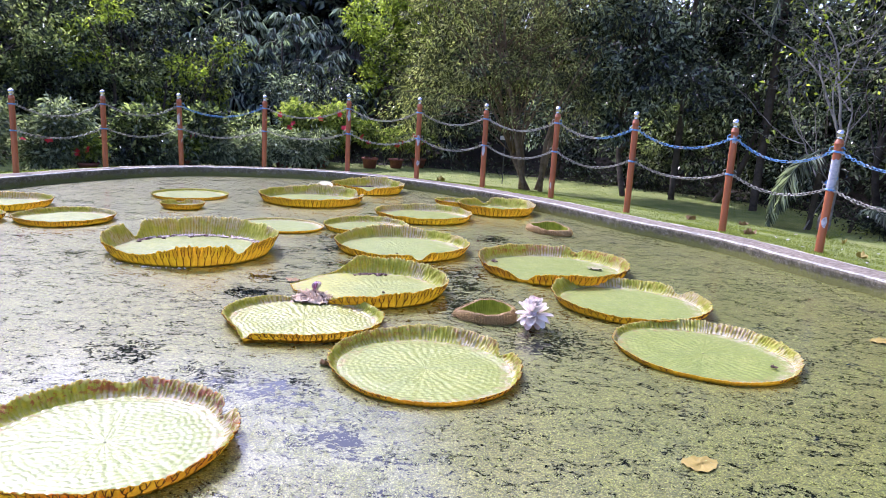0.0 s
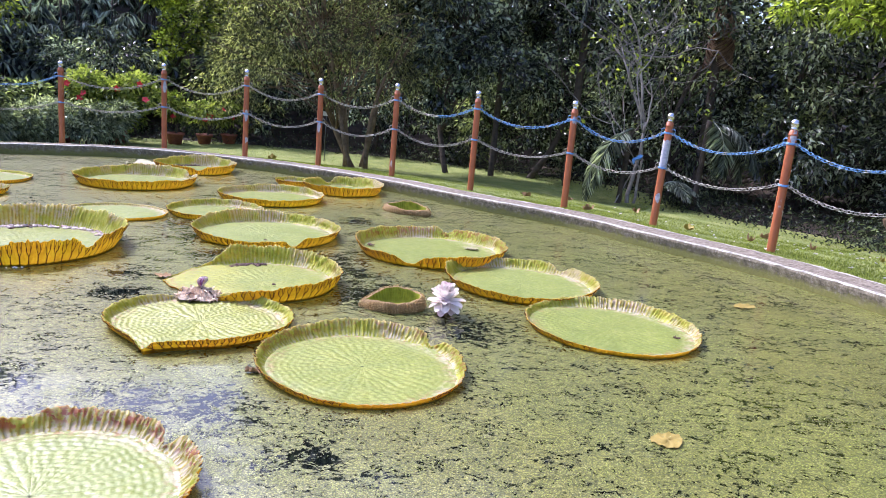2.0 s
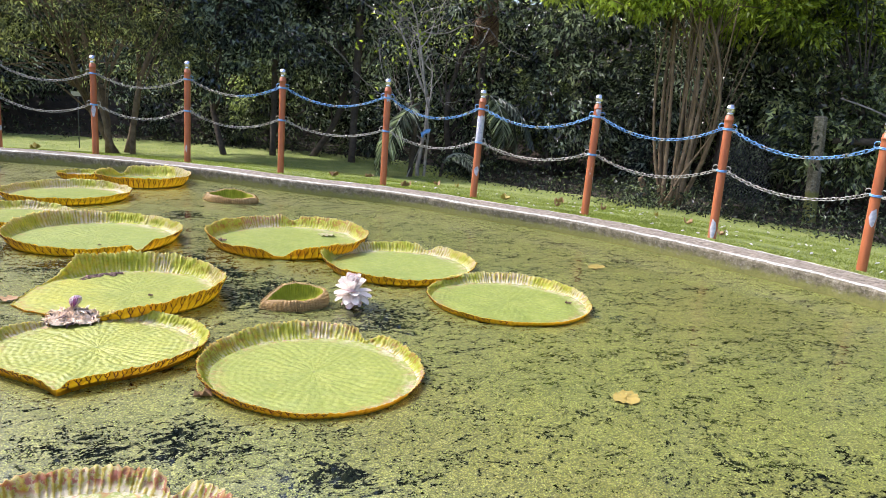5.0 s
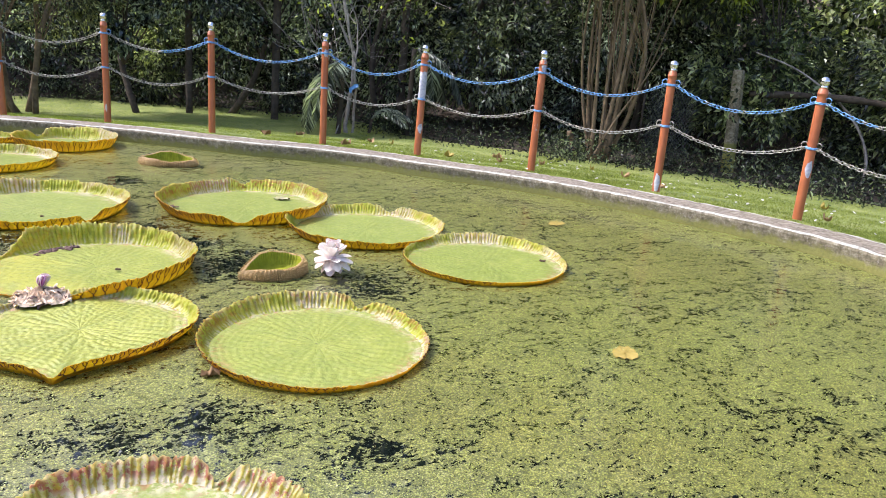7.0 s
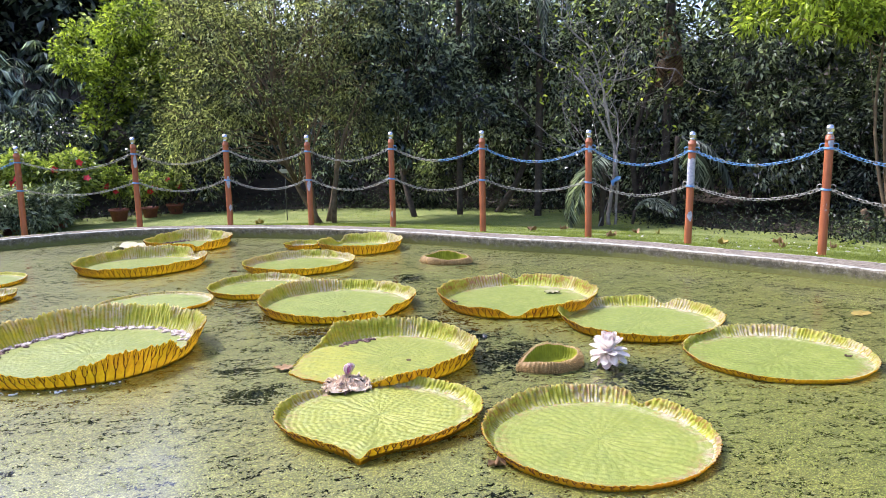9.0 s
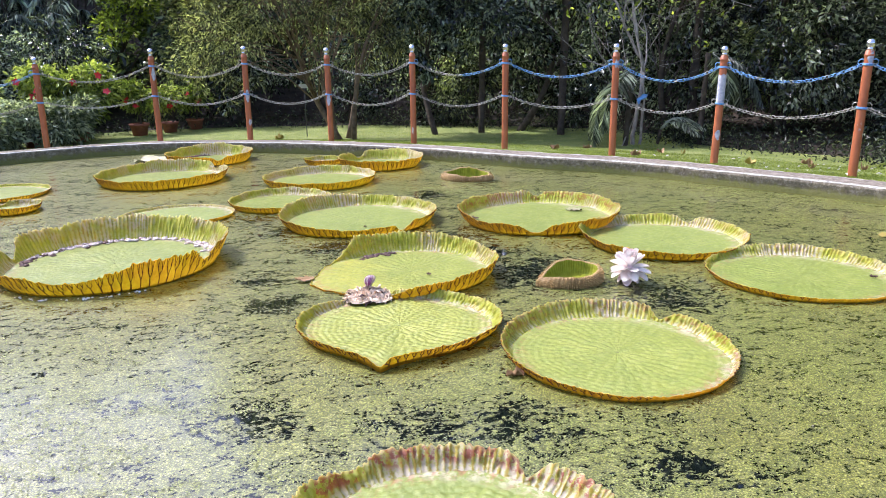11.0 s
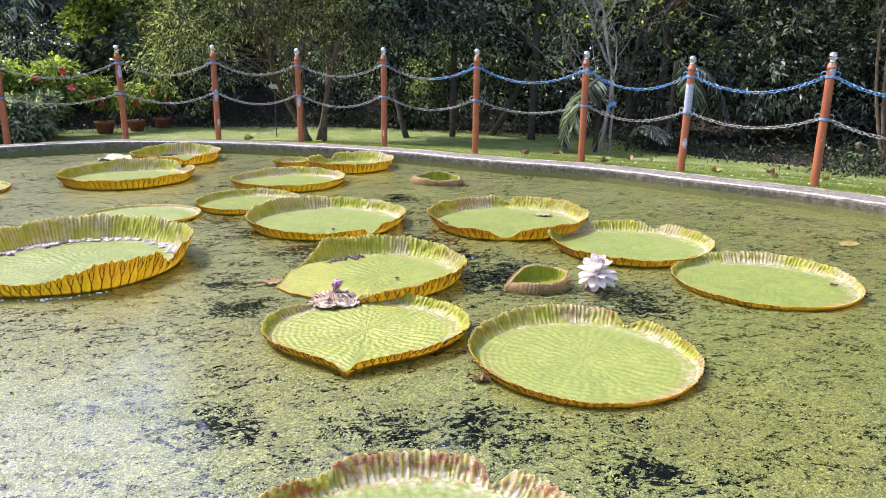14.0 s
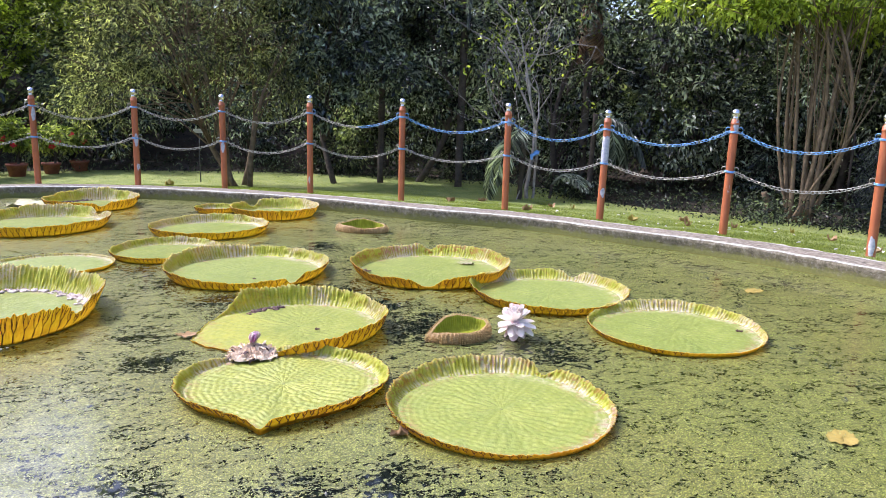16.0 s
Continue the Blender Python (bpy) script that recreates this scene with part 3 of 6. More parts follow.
GREEN = "bright green giant lily pad with a low orange rim, floating among duckweed"
lily_pad("flat bright green lily pad with a thin orange-brown rim", 1.12, 4.74,
         Pad(0.53, 0.036, [(60, 1.0, -0.9), (-90, 1.0, 0.45)], [], 0.9, -25, 0.5, 11))
lily_pad("green lily pad with a pale crinkled pinkish rim, touching its neighbour", 0.69, 5.72,
         Pad(0.55, 0.07, [(45, 0.12, 0.6), (-80, 0.7, 0.3), (150, 0.4, -0.25)], [], 0.96, -25, 0.45, 12))
lily_pad("large green lily pad with an upright notched pinkish rim", 0.03, 6.65,
         Pad(0.63, 0.10, [(-108, 0.16, 0.8), (75, 0.1, 0.5), (-140, 0.5, 0.2)], [(-108, 0.12, -0.05)], 0.98, 0, 0.38, 13, ruddy=0.6))
lily_pad("broad green lily pad with a ragged orange and pink rim", -0.41, 3.88,
         Pad(0.51, 0.058, [(42, 0.10, 0.75), (-75, 1.3, 0.62), (100, 0.8, -0.35)], [(42, 0.08, -0.05)], 0.95, -20, 0.42, 14, ruddy=0.5, yellow=0.3))
lily_pad("heart-shaped light green lily pad with a quilted blade", -1.37, 4.43,
         Pad(0.50, 0.05, [(-105, 0.07, 0.7), (110, 0.35, 0.7), (-30, 1.0, -0.1)], [(-105, 0.22, 0.25)], 0.88, -8, 0.45, 15, 0.02, 0.0085, ruddy=0.1, yellow=0.6), (-1.0, 0))
lily_pad("lily pad with tall crinkled rim, torn and yellow along one side", -1.2, 5.36,
         Pad(0.52, 0.12, [(-90, 0.6, 0.3), (20, 0.6, 0.25), (125, 0.3, -0.15)], [(192, 0.6, 0.24)], 1.0, 0, 0.3, 16, tear=(196, 1.12), yellow=0.35))
lily_pad("green lily pad with an upturned green and pink rim", -1.46, 6.93,
         Pad(0.62, 0.085, [(-59, 0.10, 0.8), (130, 0.5, -0.35), (-100, 0.5, 0.3)], [(-59, 0.08, -0.03)], 0.98, 0, 0.38, 17))
lily_pad("largest lily pad with a tall veined yellow rim", -3.17, 5.99,
         Pad(0.7, 0.16, [(-95, 0.3, 0.45), (-135, 0.5, 0.3), (-27, 0.10, 0.5), (167, 0.10, 0.8), (-58, 0.3, -0.08)], [], 1.0, 0, 0.36, 18, ruddy=0.1))
lily_pad("flat pale lily pad with hardly any rim", -3.02, 7.45, Pad(0.47, 0.022, [], [], 0.85, 0, 0.6, 19), fine=0.6)
lily_pad("pale green lily pad with a low frayed rim", -2.14, 7.8, Pad(0.45, 0.05, [(100, 0.9, -0.4)], [], 0.95, 0, 0.4, 20), fine=0.6)
lily_pad("green lily pad with an even yellow rim", -1.78, 8.92, Pad(0.58, 0.075, [(80, 0.5, -0.2)], [], 0.95, 0, 0.35, 21), fine=0.7)
lily_pad("green lily pad with a wavy orange rim, high at the back", -3.54, 9.5,
         Pad(0.67, 0.10, [(95, 0.7, -0.35), (40, 0.12, 0.6)], [], 0.98, 0, 0.35, 22), fine=0.7)
lily_pad("far lily pad with a dark green upturned rim by the kerb", -3.24, 10.98, Pad(0.52, 0.115, [(90, 0.7, -0.35), (-70, 0.15, 0.5)], [], 1.0, 0, 0.35, 23), fine=0.6)
lily_pad("far lily pad with a ruffled green rim by the kerb", -1.03, 9.95, Pad(0.48, 0.11, [(120, 0.15, 0.7), (60, 0.6, -0.2)], [], 1.0, 0, 0.38, 24), fine=0.6)
lily_pad("small yellow-green lily leaf beside a larger one", -1.72, 10.3, Pad(0.24, 0.06, [(20, 0.4, 0.6)], [], 0.9, 0, 0.3, 25), fine=0.45)
lily_pad("pale flat lily pad on grey-green duckweed", -5.1, 9.0, Pad(0.48, 0.03, [], [], 1.0, 0, 0.5, 26), fine=0.5)
lily_pad("small yellow lily leaf with a thick rim", -4.62, 8.08, Pad(0.24, 0.06, [(130, 0.2, 0.7)], [], 0.95, 0, 0.3, 27), fine=0.45)
lily_pad("pale lily pad with a yellow rim on duckweed", -6.36, 7.15, Pad(0.5, 0.075, [], [], 1.0, 0, 0.35, 28), fine=0.5)
lily_pad("pale lily pad with a thin orange rim on duckweed", -5.14, 6.72, Pad(0.47, 0.055, [], [], 1.0, 0, 0.35, 29), fine=0.6)
lily_pad("small yellow-rimmed lily leaf at the edge of another", -5.85, 6.2, Pad(0.3, 0.07, [], [], 1.0, 0, 0.35, 30), fine=0.45)
lily_pad("near lily pad with a red-blotched notched rim and quilted blade", -1.42, 2.6,
         Pad(0.5, 0.07, [(48, 0.10, 0.75), (118, 0.12, 0.3)], [(48, 0.10, -0.07)], 0.97, 0, 0.42, 31, 0.02, 0.0055, ruddy=0.85), fine=1.2)

# ---- fence round the pond ----
POSTS = [(-8.09, 9.18), (-7.67, 10.59), (-7.02, 11.75), (-5.75, 12.4), (-4.17, 12.5), (-2.82, 12.27), (-1.61, 11.98), (-0.43, 11.43),
         (0.70, 10.52), (1.83, 9.52), (2.70, 8.62), (3.50, 7.38), (4.22, 6.16), (4.66, 4.82), (4.78, 3.4), (4.5, 2.0)]


def orange_mat():
    m, n, l, b = mat("orange_post_paint", 0.42)
    o = obj(n)
    c = ramp(n, l, nz(n, l, 5, 6, 0.7, stretched(n, l, o, 1, 1, 0.35)), (0.3, (0.27, 0.075, 0.028)), (0.55, (0.40, 0.125, 0.045)), (0.8, (0.46, 0.19, 0.09)))
    rnd = n.new("ShaderNodeObjectInfo").outputs["Random"]
    shift = n.new("ShaderNodeVectorMath")
    shift.operation = "ADD"
    l.new(o, shift.inputs[0])
    l.new(calc(n, l, "MULTIPLY", rnd, 40.0), shift.inputs[1])
    chip = step_map(n, l, nz(n, l, 6, 5, 0.6, stretched(n, l, shift.outputs[0], 1, 1, 0.4)), 0.63, 0.66)
    c = mix(n, l, chip, c, (0.5, 0.47, 0.45))
    l.new(c, b.inputs["Base Color"])
    relief(n, l, b, nz(n, l, 30, 5, 0.6, o), 0.15, 0.004)
    return m


POST = orange_mat()
STEEL = plain_mat("polished_steel", (0.55, 0.54, 0.52), (0.75, 0.74, 0.72), 14, 0.16, 1.0, 0.06)
IRON = plain_mat("galvanised_chain", (0.2, 0.19, 0.15), (0.44, 0.42, 0.35), 30, 0.45, 0.25, 0.2)
BLUE = plain_mat("blue_rope", (0.05, 0.2, 0.44), (0.22, 0.42, 0.66), 40, 0.5)


def make_post():
    ob = thing("fence_post", "orange painted round fence post with a chrome ball cap", "fence post", (0, 0, 0), "fence posts round the pond")
    part("shaft", mesh_from("shaft", *lathe([(0.001, -0.3), (0.043, -0.3), (0.043, 0.0), (0.042, 1.20), (0.042, 1.235), (0.0455, 1.238), (0.0455, 1.252), (0.0415, 1.256),
                                              (0.0415, 1.278), (0.034, 1.285), (0.032, 1.30), (0.001, 1.30)], 18), [POST]), ob)
    prof = [(0.001, 1.295), (0.034, 1.295), (0.036, 1.31), (0.030, 1.318)]
    prof += [(0.046 * math.sin(t), 1.358 - 0.046 * math.cos(t)) for t in np.linspace(0.75, 3.13, 12)]
    part("ball_cap", mesh_from("ball_cap", *lathe(prof, 18), [STEEL]), ob, "polished chrome ball cap")
    for h in (1.15, 0.72):
        for k in (0.0, 0.011):
            a = np.linspace(0, 2 * np.pi, 20, endpoint=False)
            ringp = np.column_stack([0.047 * np.cos(a), 0.047 * np.sin(a), np.full(20, h + k) + 0.004 * np.sin(a)])
            part("binding", mesh_from("binding", *tube(ringp, 0.006, 6, True), [BLUE]), ob, "wire binding that holds the chain")
    return ob


post_master = make_post()
LEAN = [(0, 0), (1, 0.5), (0.5, -1), (-0.5, 0.5), (0.5, 0.3), (0.3, 0.5), (0.4, 0), (-0.3, 0.5), (0.2, 0.3), (-0.2, 0.2), (-1.2, 2.0), (0.3, 0.6), (-0.4, -0.3), (0.6, -1.5), (0, 0), (0, 0)]
# how tall each one stands out of the ground, against the tallest
TALL = [0.887, 0.915, 0.915, 0.947, 1.01, 1.017, 0.985, 0.995, 0.984, 0.965, 0.93, 0.96, 0.957, 0.93, 0.93, 0.93]
post_frames = []
posts = []
PEELED = plain_mat("peeled_post_paint", (0.22, 0.25, 0.33), (0.62, 0.6, 0.6), 22, 0.7)
for (px, py), (lx, ly), tall in zip(POSTS, LEAN, TALL):
    face = math.degrees(math.atan2(py - 6, px + 1.8))
    m = pose(px, py, 0.06, 0, 0, 0) @ pose(0, 0, 0, lx, ly, 0) @ pose(0, 0, 0, 0, 0, face + random.uniform(-40, 40))
    stretch = Matrix.Diagonal((1, 1, tall, 1))
    post_frames.append(m @ stretch)
    posts.append(copy_thing(post_master, m) if len(posts) else post_master)
    posts[-1].matrix_basis = m @ stretch


def peeled_patch(ob, low, top, seed, a0=0.0, a1=2 * np.pi):
    """Bare, blue-grey steel where the paint has come off a post, round all of it or one side."""
    a = np.linspace(a0, a1, 26)
    close = np.minimum(1, np.minimum(a - a0, a1 - a) * 2.5) if a1 - a0 < 6 else 1
    mid = (top + low) / 2
    top, low = mid + (top - mid + 0.04 * wave(a, seed, 2, 3, 5)) * close, mid + (low - mid + 0.04 * wave(a, seed + 3, 2, 3, 5)) * close
    rows = [np.column_stack([0.0432 * np.cos(a), 0.0432 * np.sin(a), low + (top - low) * q]) for q in (0, 0.5, 1)]
    part("peeled_patch", mesh_from("peeled_patch", np.concatenate(rows), ring_faces(3, 26) if np.isscalar(close) else ring_faces(3, 26).reshape(2, 26, 4)[:, :25].reshape(-1, 4), [PEELED]), ob, "patch of peeled blue-grey paint")


peeled_patch(posts[10], 0.72, 1.07, 4)
for k, low, top, turn in ((4, 0.95, 1.12, 0.3), (5, 0.62, 0.78, 0.2), (5, 0.28, 0.36, 0.6), (6, 0.58, 0.72, -0.2), (9, 1.1, 1.2, 0.4), (10, 0.3, 0.42, 0.2), (11, 1.17, 1.27, 0.4), (12, 0.02, 0.2, 0.0), (13, 0.45, 0.6, 0.3)):
    # on the side towards the pond
    to = math.atan2(1.0 - POSTS[k][1], -1.5 - POSTS[k][0]) - posts[k].matrix_basis.to_euler().z + turn
    peeled_patch(posts[k], low, top, 5 + k, to - 0.8, to + 0.8)


def link_mesh():
    t = []
    L, W = 0.024, 0.0155
    for k in range(4):
        a = -np.pi / 2 + np.pi * k / 3
        t.append((L - W + W * np.cos(a) + 0.004, W * np.sin(a), 0))
    pts = np.array(t + [(-x, -y, z) for x, y, z in t])
    return mesh_from("link", *tube(pts, 0.0044, 4, True), [IRON])


LINK = link_mesh()
LINK_BLUE = LINK.copy()
LINK_BLUE.materials[0] = BLUE


def chain(a, b, sag, blue0, blue1, label):
    """Links on a sagging line from a to b; between blue0 and blue1 of its length they are blue."""
    a, b = Vector(a), Vector(b)
    dirn = (b - a).normalized()
    a, b = a + dirn * 0.05, b - dirn * 0.05
    n_fine = 200
    pts = [a.lerp(b, u) - Vector((0, 0, sag * 4 * u * (1 - u))) for u in np.linspace(0, 1, n_fine)]
    length = sum((pts[k + 1] - pts[k]).length for k in range(n_fine - 1))
    count = round(length / 0.04)
    ob = thing("chain", label, "chain", a, "chains between the fence posts")
    inv = Matrix.Translation(-a)
    acc, k, want = 0.0, 0, 0.5 * length / count
    mid = []
    for i in range(n_fine - 1):
        seg = (pts[i + 1] - pts[i]).length
        while acc + seg >= want and len(mid) < count:
            u = (want - acc) / seg
            mid.append((pts[i].lerp(pts[i + 1], u), (pts[i + 1] - pts[i]).normalized()))
            want += length / count
        acc += seg
    for i, (p, d) in enumerate(mid):
        q = d.to_track_quat("X", "Z").to_matrix().to_4x4()
        in_blue = blue0 <= i / count <= blue1
        li = new("link", LINK_BLUE if in_blue and i % 9 else LINK)
        li.parent = ob
        li.matrix_basis = inv @ Matrix.Translation(p) @ q @ pose(0, 0, 0, 90 * (i % 2) + 45 + random.uniform(-14, 14), 0, 0)
    # the open ring by which each end hangs on its post
    for end, s in ((a, 1), (b, -1)):
        t = np.linspace(0, 2 * np.pi, 14, endpoint=False)
        c = end - a + dirn * 0.012 * s
        rp = [tuple(c + dirn * 0.03 * math.cos(x) + Vector((0, 0, 0.03 * math.sin(x) + 0.02))) for x in t]
        part("end_ring", mesh_from("end_ring", *tube(rp, 0.0055, 5, True), [BLUE if blue1 > blue0 else IRON]), ob, "wire ring at the end")
    return ob


UP_BLUE = {2: (0.0, 1.0), 7: (0.5, 1.0), 8: (0, 1), 9: (0, 1), 10: (0, 1), 11: (0, 1), 12: (0, 1), 13: (0.0, 0.35)}
for k in range(len(POSTS) - 1):
    p, q = post_frames[k], post_frames[k + 1]
    b0, b1 = UP_BLUE.get(k, (1, 0))
    chain(p @ Vector((0, 0, 1.155)), q @ Vector((0, 0, 1.155)), 0.15 + 0.04 * random.random(), b0, b1,
          "sagging blue-coated chain between two fence posts" if b1 > b0 else "sagging galvanised chain between two fence posts")
    chain(p @ Vector((0, 0, 0.725)), q @ Vector((0, 0, 0.725)), 0.12 + 0.04 * random.random(), 1, 0, "sagging galvanised chain between two fence posts")


# ---- plants ----
BARK = plain_mat("bark_brown", (0.03, 0.023, 0.016), (0.10, 0.078, 0.056), 9, 0.9, 0, 0.8, 0.3, 0.02)
BARK_PALE = plain_mat("bark_pale", (0.15, 0.132, 0.11), (0.38, 0.345, 0.30), 8, 0.85, 0, 0.6, 0.3, 0.01)
BARK_TAN = plain_mat("bark_tan", (0.085, 0.058, 0.032), (0.23, 0.165, 0.095), 8, 0.85, 0, 0.7, 0.3, 0.01)
# dark, mid and blue-green leaves: near-black and pale ends paint shade and glints
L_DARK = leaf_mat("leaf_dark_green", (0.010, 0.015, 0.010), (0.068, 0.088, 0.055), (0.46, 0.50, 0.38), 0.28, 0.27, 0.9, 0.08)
L_MID = leaf_mat("leaf_mid_green", (0.016, 0.026, 0.012), (0.105, 0.14, 0.058), (0.48, 0.51, 0.28), 0.34, 0.3, 0.8, 0.04)
L_OLIVE = leaf_mat("leaf_olive", (0.028, 0.033, 0.014), (0.175, 0.185, 0.08), (0.52, 0.52, 0.26), 0.36, 0.4, 0.5, 0.08)
L_LIME = leaf_mat("leaf_lime", (0.07, 0.10, 0.012), (0.23, 0.29, 0.03), (0.46, 0.51, 0.09), 0.42, 0.38)
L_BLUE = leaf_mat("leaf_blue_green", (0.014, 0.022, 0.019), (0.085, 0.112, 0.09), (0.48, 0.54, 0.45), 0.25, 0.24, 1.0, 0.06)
L_GREY = leaf_mat("leaf_variegated", (0.08, 0.105, 0.065), (0.22, 0.25, 0.18), (0.5, 0.52, 0.43), 0.3, 0.4)
L_DEAD = leaf_mat("leaf_dead_brown", (0.08, 0.04, 0.024), (0.2, 0.11, 0.07), (0.36, 0.24, 0.17), 0.25, 0.7)
RED = plain_mat("petal_red", (0.55, 0.012, 0.02), (0.8, 0.05, 0.05), 20, 0.5)


def unit(v):
    return v / (np.linalg.norm(v, axis=-1, keepdims=True) + 1e-9)


def leaves(base, along, up, length, width, fold=0.15, curl=0.15):
    """Folded leaves of two halves: base points, axes, rough normals, lengths and widths."""
    y = unit(along)
    x = unit(np.cross(y, up))
    z = np.cross(x, y)
    L, W = np.broadcast_to(length, len(base))[:, None], np.broadcast_to(width, len(base))[:, None]
    tip = base + y * L - z * L * curl
    mid = base + y * L * 0.45
    left, right = mid - x * W * 0.5 + z * W * fold, mid + x * W * 0.5 + z * W * fold
    v = np.stack([base, right, tip, left], 1).reshape(-1, 3)
    k = np.arange(len(base))[:, None] * 4
    return v, np.concatenate([k + [0, 1, 2], k + [0, 2, 3]], 1).reshape(-1, 3)


def clumps_of(rng, blobs, count, shell=0.55):
    """Centres of leaf clumps, mostly towards the outside of some ellipsoids (cx, cy, cz, rx, ry, rz)."""
    b = np.array(blobs, float)
    wgt = b[:, 3] * b[:, 4] + b[:, 4] * b[:, 5]
    pick = rng.choice(len(b), count, p=wgt / wgt.sum())
    d = unit(rng.normal(size=(count, 3)))
    r = rng.uniform(shell, 1.0, count)[:, None] * rng.uniform(0.85, 1.12, count)[:, None]
    return b[pick, :3] + d * r * b[pick, 3:], d


def foliage(rng, blobs, clumps, per, spread, length, ratio=0.42, droop=0.3, shell=0.55):
    c, d = clumps_of(rng, blobs, clumps, shell)
    k = np.repeat(np.arange(clumps), per)
    n = len(k)
    sc = rng.uniform(0.6, 1.35, clumps)
    off = unit(rng.normal(size=(n, 3))) * (rng.random(n) ** 0.5)[:, None] * (spread * sc[k])[:, None] * [1, 1, 0.7]
    base = c[k] + off
    along = unit(off) * 0.7 + d[k] * 0.5 + rng.normal(size=(n, 3)) * 0.45 + [0, 0, -droop]
    up = rng.normal(size=(n, 3)) * 0.85 + [0, 0, 1.0]
    ln = length * rng.uniform(0.6, 1.3, n)
    return leaves(base, along, up, ln, ln * ratio, 0.18, 0.15 + droop * 0.3), c


def limbs(rng, base, top, girth, ends, count, sides=6, bow=0.12):
    """A bent trunk with limbs that reach towards some of the points ends."""
    base, top = np.array(base, float), np.array(top, float)
    t = np.linspace(0, 1, 9)
    side = np.append(rng.normal(size=2) * bow, 0) * np.linalg.norm(top - base)
    trunk = base + (top - base) * t[:, None] + side * np.sin(np.pi * t)[:, None]
    blocks = [tube(trunk, girth * (1 - 0.75 * t) + 0.01, 9)]
    for e in ends[rng.permutation(len(ends))[:count]]:
        k = rng.integers(2, 8)
        s = trunk[k]
        m = (s + e) / 2 + np.array([0, 0, 0.12]) * np.linalg.norm(e - s) + rng.normal(size=3) * 0.08
        u = np.linspace(0, 1, 6)[:, None]
        line = (1 - u) ** 2 * s + 2 * u * (1 - u) * m + u**2 * e
        blocks.append(tube(line, np.linspace(girth * 0.38 * (1 - 0.08 * k), 0.008, 6), sides))
    return joined(*blocks)


def tree(name, label, x, y, z, blobs, leaf, clumps, per, spread, length, girth=0.12, height=None, bark=None, ratio=0.42,
         droop=0.3, seed=0, reach=18, shell=0.55, cat="tree", group="woods behind the pond"):
    rng = np.random.default_rng(seed)
    ob = thing(name, label, cat, (x, y, z), group)
    (v, f), c = foliage(rng, blobs, clumps, per, spread, length, ratio, droop, shell)
    part("crown", mesh_from("crown", v, f, [leaf], smooth=False), ob, kind="stuff")
    b = np.array(blobs, float)
    top = b[:, :3].mean(0) if height is None else np.array([b[:, 0].mean(), b[:, 1].mean(), height])
    part("trunk", mesh_from("trunk", *limbs(rng, (0, 0, -0.15), top, girth, c, reach), [bark or BARK]), ob)
    return ob


def blobs_random(rng, n, w, h0, h1, r0, r1):
    """Some overlapping ellipsoids for an uneven crown of half-width w between two heights."""
    out = []
    for k in range(n):
        r = rng.uniform(r0, r1)
        a = rng.uniform(0, 6.28)
        q = w * math.sqrt(rng.random())
        out.append((q * math.cos(a), q * math.sin(a), h0 + (h1 - h0) * (k + 0.5) / n, r, r, r * rng.uniform(0.6, 0.9)))
    return out


BASE_Z = -0.46
# back rows that close the woods: dark trees on the rising bank
rng0 = np.random.default_rng(77)


def wood_line(d, a0, a1, count):
    """Places d metres outside the kerb, spread by bearing from the pond's middle."""
    c = inner.mean(0)
    out = inner + NORM * (KERB_W + d)
    bear = np.degrees(np.arctan2(out[:, 1] - c[1], out[:, 0] - c[0])) % 360
    res = []
    for k in range(count):
        t = (a0 + (a1 - a0) * (k + 0.5 + rng0.uniform(-0.25, 0.25)) / count) % 360
        i = np.argmin(np.abs((bear - t + 180) % 360 - 180))
        res.append(out[i])
    return res


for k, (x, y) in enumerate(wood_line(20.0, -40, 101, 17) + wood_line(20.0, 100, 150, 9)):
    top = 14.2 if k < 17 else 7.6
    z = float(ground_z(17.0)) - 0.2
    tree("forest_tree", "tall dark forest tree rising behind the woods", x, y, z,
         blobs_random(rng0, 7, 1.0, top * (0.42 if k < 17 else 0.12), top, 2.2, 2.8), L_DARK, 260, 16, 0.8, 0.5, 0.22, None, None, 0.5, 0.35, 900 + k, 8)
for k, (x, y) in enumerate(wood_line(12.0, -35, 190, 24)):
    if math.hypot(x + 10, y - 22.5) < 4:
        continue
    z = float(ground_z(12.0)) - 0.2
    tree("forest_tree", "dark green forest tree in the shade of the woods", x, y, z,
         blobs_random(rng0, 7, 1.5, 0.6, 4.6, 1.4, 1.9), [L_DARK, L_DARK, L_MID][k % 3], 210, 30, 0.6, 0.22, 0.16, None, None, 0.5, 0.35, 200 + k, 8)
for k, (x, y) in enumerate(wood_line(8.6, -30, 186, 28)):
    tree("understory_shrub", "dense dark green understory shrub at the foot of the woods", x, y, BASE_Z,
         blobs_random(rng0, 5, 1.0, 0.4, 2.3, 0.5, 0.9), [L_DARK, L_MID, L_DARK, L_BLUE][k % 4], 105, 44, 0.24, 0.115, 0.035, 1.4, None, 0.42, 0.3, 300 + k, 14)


# near-black tones put the shade on the forest floor into the leaf colour
L_UNDER_SHADE = leaf_mat("leaf_undergrowth_shaded", (0.008, 0.012, 0.007), (0.04, 0.055, 0.03), (0.22, 0.26, 0.15), 0.25, 0.4, 0.5, 0.1)


